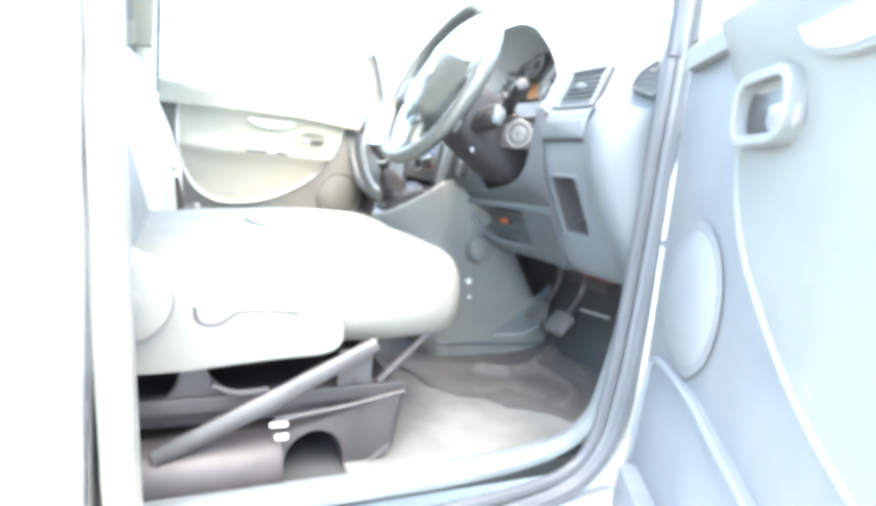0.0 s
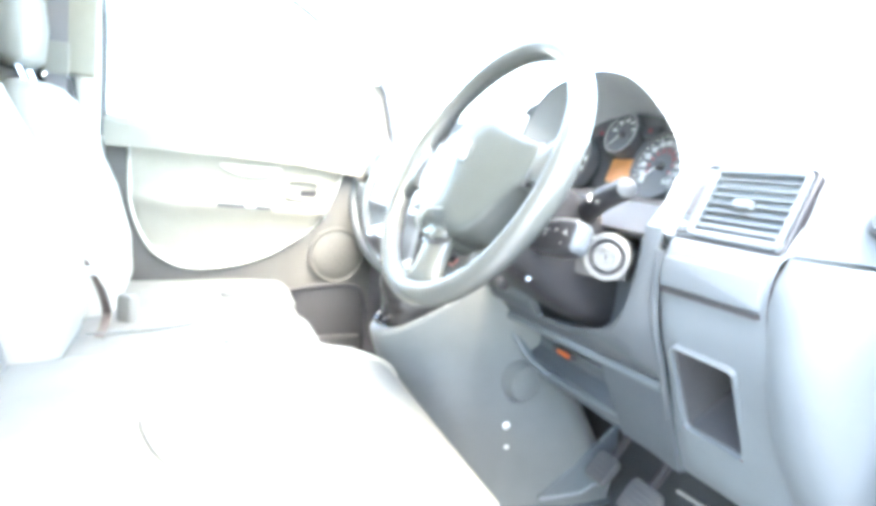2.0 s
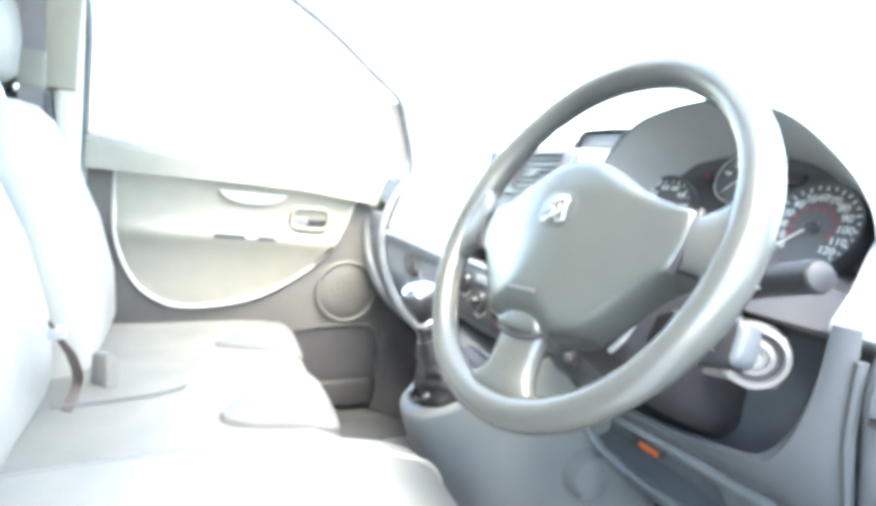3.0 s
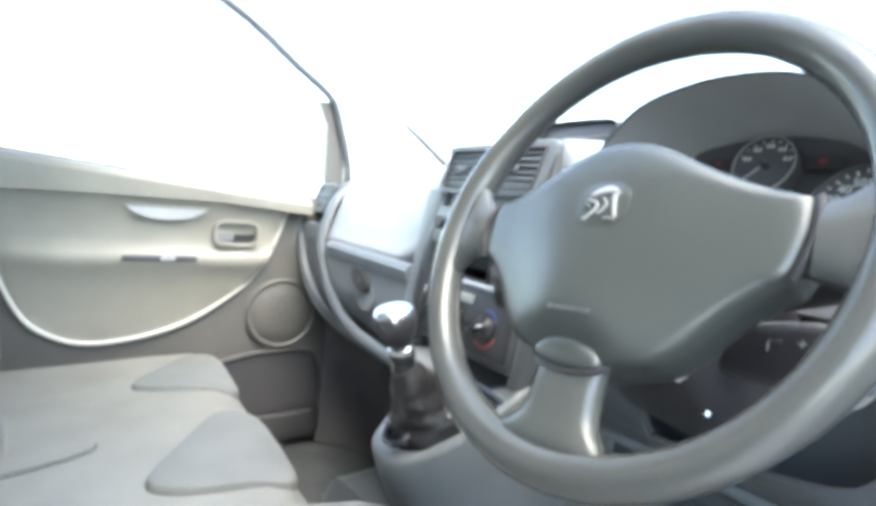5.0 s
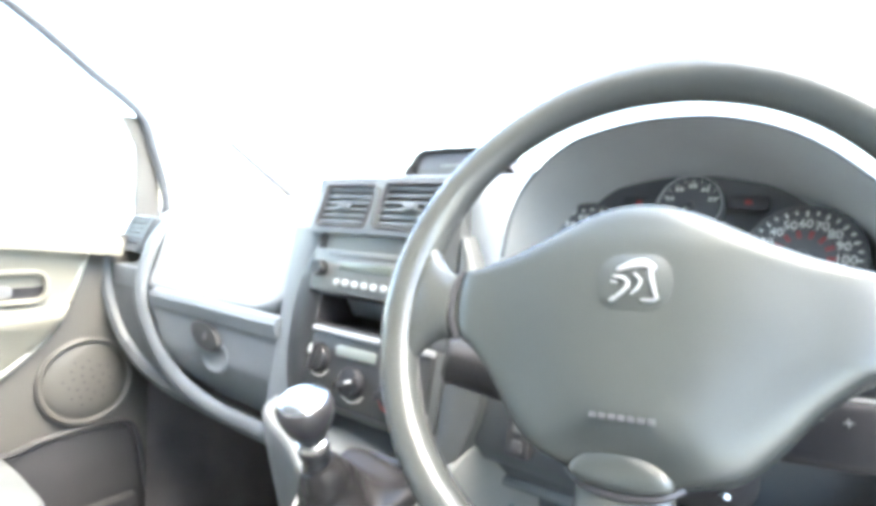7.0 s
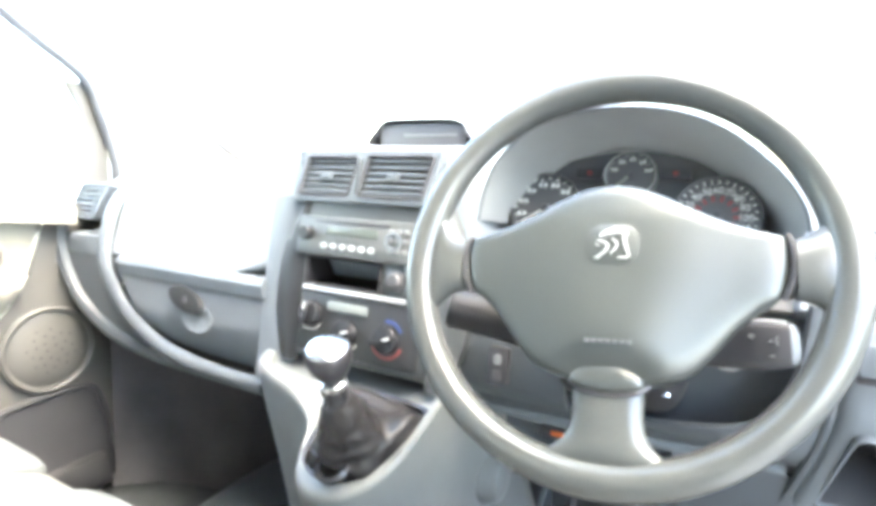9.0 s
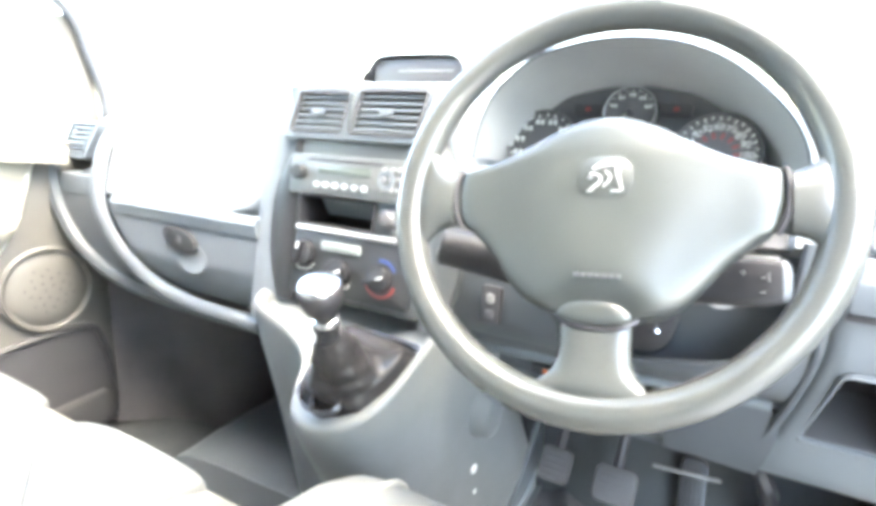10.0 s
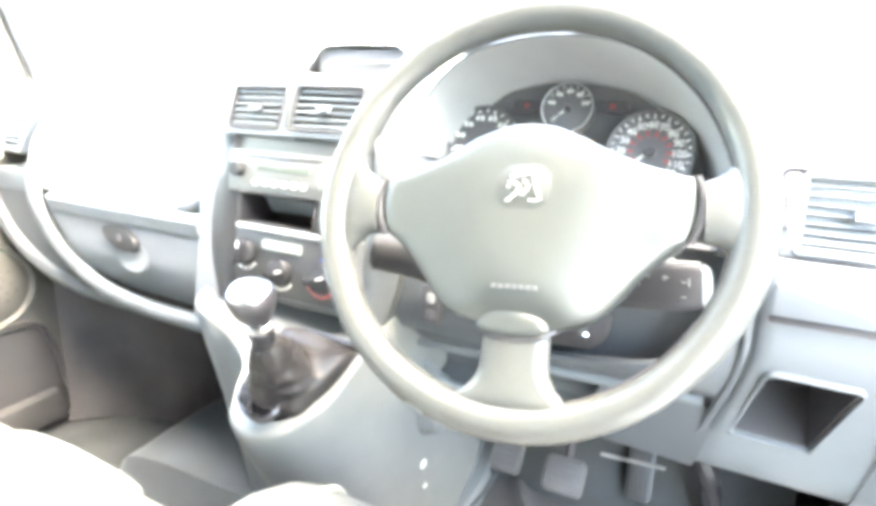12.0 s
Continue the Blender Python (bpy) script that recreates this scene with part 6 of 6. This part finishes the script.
def driver_seat():
    t = thing("driver_seat", (0.375, -0.28, 0.60), "pale grey leatherette driver's seat on a steel base", "seat")
    bm = cushion([(-0.56, 0.14, 0.60, 0.82, 0.93, 0.05), (-0.50, 0.125, 0.622, 0.800, 0.948, 0.06), (-0.40, 0.120, 0.630, 0.795, 0.958, 0.065), (-0.25, 0.118, 0.634, 0.795, 0.968, 0.065), (-0.14, 0.120, 0.636, 0.797, 0.968, 0.065), (-0.08, 0.124, 0.636, 0.800, 0.960, 0.065), (-0.048, 0.130, 0.632, 0.805, 0.948, 0.062), (-0.030, 0.140, 0.625, 0.813, 0.934, 0.055), (-0.020, 0.156, 0.610, 0.828, 0.916, 0.042), (-0.017, 0.18, 0.585, 0.85, 0.895, 0.022)])
    # the front edge bows forward in the middle
    for v in bm.verts:
        v.co.y += 0.034 * max(0.0, 1 - ((v.co.x - 0.36) / 0.29) ** 2) * min(1.0, max(0.0, (v.co.y + 0.30) / 0.24))
    c = part("cushion", bm, SEAT, t, "padded pale grey cushion", smooth=70)
    zf = lambda x, y: 0.967 - 1.0 * max(0.0, y + 0.11) ** 1.6 - max(0.0, abs(x - 0.375) - 0.19) ** 2 * 9
    part("cushion_inset", raised_patch([(0.20, -0.06), (0.20, -0.20), (0.24, -0.30), (0.375, -0.34), (0.51, -0.30), (0.55, -0.20), (0.55, -0.06), (0.375, -0.055)], zf, 0.0008), SEAT, c)
    part("cushion_piping", tube(smooth_path([(0.215, 0.009, 0.86), (0.213, 0.005, 0.915), (0.212, -0.022, 0.948), (0.21, -0.102, 0.9665), (0.21, -0.22, 0.969)], 5), 0.003, 6), SEAT_LIT, c)
    # plastic side cover with moulded groove, lever and recliner cover
    sm = Matrix(((0, 0, 1, 0.634), (1, 0, 0, 0), (0, 1, 0, 0), (0, 0, 0, 1)))
    o = [(-0.56, 0.790), (-0.30, 0.792), (-0.23, 0.800), (-0.215, 0.83), (-0.24, 0.862), (-0.32, 0.880), (-0.42, 0.890), (-0.47, 0.93), (-0.56, 0.95)]
    o = [(p.x, p.y) for p in smooth_path([(a, b, 0) for a, b in o], 4, True)]
    sc = part("side_cover", slab(o, sm, -0.03, 0.012, 0.008), SEAT_TRIM, t, "cream plastic side cover")
    part("groove", tube([sm @ Vector(p) for p in smooth_path([(-0.425, 0.874, 0.012), (-0.422, 0.857, 0.012), (-0.410, 0.849, 0.012), (-0.395, 0.849, 0.012), (-0.382, 0.856, 0.012), (-0.366, 0.866, 0.012), (-0.325, 0.867, 0.012), (-0.285, 0.862, 0.012)], 5)], 0.0026, 6), DARK, sc, "shadowed moulded groove")
    part("recliner_cover", lathe([(0.055, -0.01), (0.057, 0.010), (0.053, 0.022), (0.030, 0.028), (0, 0.029)], sm @ Matrix.Translation((-0.505, 0.885, 0.006)), 36), SEAT_TRIM, sc, "round recliner cover")
    part("recliner_button", lathe([(0.018, 0.026), (0.018, 0.034), (0.014, 0.037), (0, 0.037)], sm @ Matrix.Translation((-0.505, 0.885, 0.006)), 24), SEAT_TRIM, sc)
    part("tilt_lever", loft([[sm @ Vector((s, z + dz, w)) for z, w in ((0, 0.008), (0, 0.024), (0.008, 0.024), (0.010, 0.008))] for s, z, dz in ((-0.490, 0.942, 0.0), (-0.455, 0.944, 0.001), (-0.428, 0.936, 0.001))]), MATT, sc, "dark grey lever")
    # backrest, reclined
    rings = []
    for z, y, w, th, r in ((0.88, -0.555, 0.20, 0.10, 0.04), (0.93, -0.560, 0.225, 0.13, 0.05), (1.02, -0.590, 0.238, 0.14, 0.05), (1.15, -0.622, 0.240, 0.13, 0.05), (1.30, -0.660, 0.232, 0.12, 0.05), (1.42, -0.690, 0.215, 0.11, 0.045), (1.48, -0.704, 0.19, 0.10, 0.04), (1.505, -0.710, 0.15, 0.07, 0.03)):
        rings.append([Vector((0.375 + x, y + yy, z)) for x, yy in rrect(2 * w, th, r, 6)])
    b = part("backrest", loft(rings), SEAT, t, smooth=70)
    hr = []
    for z, w, th in ((1.55, 0.10, 0.07), (1.57, 0.125, 0.10), (1.64, 0.13, 0.11), (1.70, 0.12, 0.10), (1.725, 0.09, 0.07)):
        hr.append([Vector((0.375 + x, -0.73 + yy, z)) for x, yy in rrect(2 * w, th, 0.03, 5)])
    part("headrest", loft(hr), SEAT, t, smooth=70)
    for x in (0.325, 0.425):
        part("headrest_post", tube([(x, -0.715, 1.48), (x, -0.725, 1.57)], 0.006, 8), CHROME, t)
    # base: rails, scissor arms and box
    bx = part("base_box", loft([[(x, y, z) for y, z in ((-0.135, 0.715), (-0.105, 0.722), (-0.122, 0.63), (-0.165, 0.602), (-0.20, 0.602), (-0.202, 0.628), (-0.208, 0.648), (-0.220, 0.662), (-0.238, 0.670), (-0.256, 0.670), (-0.275, 0.661), (-0.288, 0.647), (-0.294, 0.626), (-0.296, 0.602), (-0.52, 0.602), (-0.52, 0.66), (-0.31, 0.668))] for x in (0.16, 0.62, 0.632)]), METAL_DARK, t, "dark steel seat base with an arched cut-out")
    part("base_edge", tube([(0.634, -0.31, 0.695), (0.634, -0.20, 0.707), (0.634, -0.108, 0.724), (0.634, -0.124, 0.632), (0.634, -0.165, 0.603)], 0.004, 6), METAL, bx)
    part("void", box((0.375, -0.33, 0.69), (0.44, 0.40, 0.02), 0.004), METAL_DARK, t, "dark pan under the cushion")
    for x in (0.17, 0.60):
        rl = part("rail", box((x, -0.31, 0.718), (0.034, 0.42, 0.020), 0.004), METAL_DARK, t)
        part("rail_lip", box((x + 0.016, -0.31, 0.729), (0.006, 0.42, 0.006), 0.001), METAL, rl, "bright worn lip")
    part("height_strut", tube([(0.650, -0.470, 0.662), (0.655, -0.32, 0.735), (0.650, -0.165, 0.812)], [0.0085, 0.0095, 0.007], 10, flat=1.6), METAL, t, "grey steel strut")
    part("hinge_plate", slab([(-0.475, 0.705), (-0.40, 0.715), (-0.375, 0.735), (-0.40, 0.76), (-0.415, 0.795), (-0.435, 0.795), (-0.445, 0.75)], sm, -0.03, -0.022, 0.002), METAL_DARK, t)
    for y, z in ((-0.452, 0.722), (-0.425, 0.730), (-0.398, 0.735), (-0.424, 0.752), (-0.425, 0.776)):
        part("plate_hole", lathe([(0.0045, 0.0), (0.0045, 0.0012), (0.0, 0.0014)], sm @ Matrix.Translation((y, z, -0.0225)), 12), BLACK, t)
    for y, z in ((-0.205, 0.776), (-0.168, 0.776), (-0.186, 0.742)):
        part("bolt", lathe([(0.0048, 0.0), (0.0048, 0.003), (0.003, 0.0045), (0.0, 0.0045)], frame_m((0.613, y, z), (0, 1, 0), (0, 0, 1)), 12), METAL_DARK, t)
    part("spring_link", tube(smooth_path([(0.622, -0.40, 0.752), (0.622, -0.37, 0.738), (0.622, -0.34, 0.737), (0.622, -0.32, 0.740)], 4), 0.005, 8), METAL, t, "bright spring link")
    part("front_arm", tube([(0.60, -0.055, 0.812), (0.60, -0.14, 0.73)], 0.006, 8), METAL_DARK, t)
    part("front_plate", box((0.608, -0.185, 0.760), (0.010, 0.055, 0.060), 0.003), METAL, t)
    part("clip", box((0.640, -0.305, 0.690), (0.008, 0.026, 0.004), 0.001), WHITE, t, "white plastic clip")
    part("clip", box((0.640, -0.300, 0.670), (0.008, 0.018, 0.006), 0.001), WHITE, t, "white plastic clip")
    part("duct", lathe([(0.052, 0.0), (0.055, 0.02), (0.055, 0.18), (0.050, 0.20)], frame_m((0.618, -0.50, 0.615), (1, 0, 0), (0, 0, -1)), 24), METAL_DARK, t)
    return t


driver_seat()


def bench():
    t = thing("passenger_bench", (-0.30, -0.28, 0.60), "pale grey two-place passenger bench seat with padded insets", "seat")
    X0, X1 = -0.690, 0.092
    c = part("cushion", cushion([(-0.54, X0 + 0.02, X1 - 0.01, 0.76, 0.85, 0.04), (-0.46, X0, X1, 0.74, 0.872, 0.05), (-0.35, X0, X1, 0.735, 0.876, 0.055), (-0.18, X0, X1, 0.735, 0.884, 0.055), (-0.10, X0, X1, 0.737, 0.884, 0.055), (-0.070, X0 + 0.004, X1 - 0.004, 0.742, 0.874, 0.055), (-0.052, X0 + 0.012, X1 - 0.012, 0.75, 0.858, 0.05), (-0.044, X0 + 0.025, X1 - 0.025, 0.765, 0.838, 0.034), (-0.042, X0 + 0.04, X1 - 0.04, 0.78, 0.82, 0.018)]), SEAT, t, "pale cushion", smooth=70)
    zf = lambda x, y: 0.8835 - 0.6 * max(0.0, y + 0.13) ** 1.5 - 0.02 * max(0.0, -0.2 - y) - max(0.0, X0 + 0.06 - x) ** 2 * 6
    part("cushion_inset", raised_patch([(-0.46, -0.228), (-0.425, -0.20), (-0.400, -0.12), (-0.385, -0.060), (-0.48, -0.048), (-0.60, -0.050), (-0.635, -0.075), (-0.60, -0.125), (-0.53, -0.180)], zf, 0.011), SEAT_INSET, c, "greyer padded inset")
    part("cushion_inset", raised_patch([(-0.088, -0.235), (-0.045, -0.20), (-0.030, -0.12), (-0.030, -0.062), (-0.12, -0.048), (-0.24, -0.050), (-0.285, -0.075), (-0.27, -0.125), (-0.18, -0.185)], zf, 0.011), SEAT_INSET, c, "greyer padded inset")
    part("cushion_crease", tube(smooth_path([(-0.17, -0.47, 0.877), (-0.19, -0.36, 0.879), (-0.215, -0.295, 0.8815), (-0.235, -0.285, 0.8815)], 5), 0.0022, 6), SEAT_INSET, c)
    for x0, x1, nm in ((-0.700, -0.315, "outer"), (-0.305, 0.088, "middle")):
        rings = []
        xc, w = (x0 + x1) / 2, (x1 - x0) / 2
        for z, y, k, th, r in ((0.84, -0.500, 0.94, 0.10, 0.04), (0.90, -0.500, 1.0, 0.13, 0.055), (1.00, -0.512, 1.0, 0.14, 0.06), (1.12, -0.540, 1.0, 0.13, 0.06), (1.20, -0.570, 0.97, 0.12, 0.055), (1.26, -0.595, 0.88, 0.11, 0.05), (1.31, -0.61, 0.75, 0.10, 0.045), (1.335, -0.618, 0.55, 0.07, 0.03)):
            rings.append([Vector((xc + x, y + yy - (0.048 if nm == "middle" else 0.0), z)) for x, yy in rrect(2 * w * k, th, r, 6)])
        part("backrest", loft(rings), SEAT_LIT, t, "padded backrest, strong daylight put into its cream colour", smooth=70)
        hr = []
        for z, ww, th in ((1.37, 0.09, 0.06), (1.39, 0.115, 0.09), (1.46, 0.12, 0.10), (1.52, 0.11, 0.09), (1.54, 0.08, 0.06)):
            hr.append([Vector((xc + x, -0.665 + yy, z)) for x, yy in rrect(2 * ww, th, 0.028, 5)])
        part("headrest", loft(hr), SEAT, t, smooth=70)
        for dx in (-0.045, 0.045):
            part("headrest_post", tube([(xc + dx, -0.625, 1.32), (xc + dx, -0.655, 1.39)], 0.006, 8), CHROME, t)
    part("base", box((-0.30, -0.30, 0.67), (0.70, 0.40, 0.15), 0.02), METAL_DARK, t, "dark steel bench base")


bench()


# ---- belts and posts ----
def belts():
    b = thing("belt_buckle", (-0.27, -0.41, 0.86), "grey seat belt buckle standing at the back of the bench", "belt buckle")
    m = frame_m((-0.272, -0.412, 0.893), (0.75, 0.65, 0.1), (-0.15, -0.05, 1))
    part("buckle", loft([[m @ Vector((x * k, y, z * k)) for x, z in rrect(0.044, 0.022, 0.006, 4)] for y, k in ((-0.032, 0.92), (-0.028, 1.0), (0.024, 1.0), (0.030, 0.92))]), material("buckle_grey", (0.23, 0.22, 0.20), 0.45, grain=600, bump=0.2), b)
    part("release", box((0, 0.031, 0), (0.034, 0.004, 0.014), 0.001, m), CREAM, b)
    part("buckle_stalk", box((0, -0.05, 0), (0.018, 0.045, 0.006), 0.002, m), METAL, b)
    s = thing("seat_belt", (-0.28, -0.47, 0.90), "brown webbing lap belt hanging over the bench back", "seat belt")
    pts = smooth_path([(-0.100, -0.462, 1.030), (-0.130, -0.452, 0.992), (-0.183, -0.447, 0.952), (-0.222, -0.443, 0.905), (-0.215, -0.445, 0.882), (-0.160, -0.448, 0.872)], 5)
    part("webbing", sheet([[p + Vector((-0.006, -0.008, 0.0)) * min(1, 0.25 + k / 12), p + Vector((0.006, 0.008, 0.002)) * min(1, 0.25 + k / 12)] for k, p in enumerate(pts)], 0.0016), BELT, s)
    part("tongue", box((-0.112, -0.455, 1.010), (0.020, 0.020, 0.016), 0.004), SILVER, s, "steel belt tongue")
    # hanging belt at the passenger post
    h = thing("seat_belt", (-0.66, -0.60, 1.3), "grey shoulder belt hanging down the door post", "seat belt")
    pts = smooth_path([(-0.672, -0.615, 1.72), (-0.668, -0.612, 1.55), (-0.664, -0.612, 1.40), (-0.66, -0.615, 1.20), (-0.65, -0.62, 1.0)], 4)
    grey = material("belt_grey", (0.20, 0.19, 0.20), 0.7, grain=900, bump=0.5)
    part("webbing", sheet([[p + Vector((0, -0.022, 0)), p + Vector((0, 0.022, 0))] for p in pts], 0.0018), grey, h)
    part("belt_guide", box((-0.664, -0.612, 1.412), (0.016, 0.050, 0.075), 0.006), SEAT_TRIM, h, "cream belt guide")
    part("guide_bolt", lathe([(0.010, 0.0), (0.010, 0.006), (0.006, 0.008), (0, 0.008)], frame_m((-0.656, -0.640, 1.37), (0, 1, 0), (0, 0, 1)), 14), CHROME, h)
    # lower and upper post trims
    lo = [(-0.66, 1.372), (-0.585, 1.372), (-0.562, 1.215), (-0.55, 0.80), (-0.70, 0.80)]
    mm = Matrix(((0, 0, 1, -0.685), (1, 0, 0, 0), (0, 1, 0, 0), (0, 0, 0, 1)))
    p = thing("post_trim", (-0.70, -0.6, 0.8), "grey lower and cream upper trim of the door post", "pillar trim", kind="structure")
    part("lower_trim", slab(lo, mm, -0.03, 0.004, 0.006), DOOR_LOW, p)
    up = [(-0.70, 1.38), (-0.535, 1.38), (-0.525, 1.78), (-0.70, 1.78)]
    part("upper_trim", slab(up, mm, -0.04, -0.004, 0.008), DOOR_UPPER, p)
    part("edge_trim", slab([(-0.560, 0.70), (-0.532, 0.70), (-0.523, 1.10), (-0.530, 1.78), (-0.575, 1.78), (-0.575, 1.22)], mm, -0.05, -0.014, 0.006), PIPING, p, "cream door edge trim")
    # driver's post inner trim
    mm = Matrix(((0, 0, -1, 0.735), (1, 0, 0, 0), (0, 1, 0, 0), (0, 0, 0, 1)))
    q = thing("post_trim", (0.74, -0.6, 0.8), "cream trim of the driver's door post", "pillar trim", kind="structure")
    part("inner_trim", slab([(-0.80, 0.66), (-0.530, 0.66), (-0.535, 1.20), (-0.54, 1.76), (-0.80, 1.76)], mm, -0.03, 0.004, 0.008), DOOR_UPPER, q)


belts()
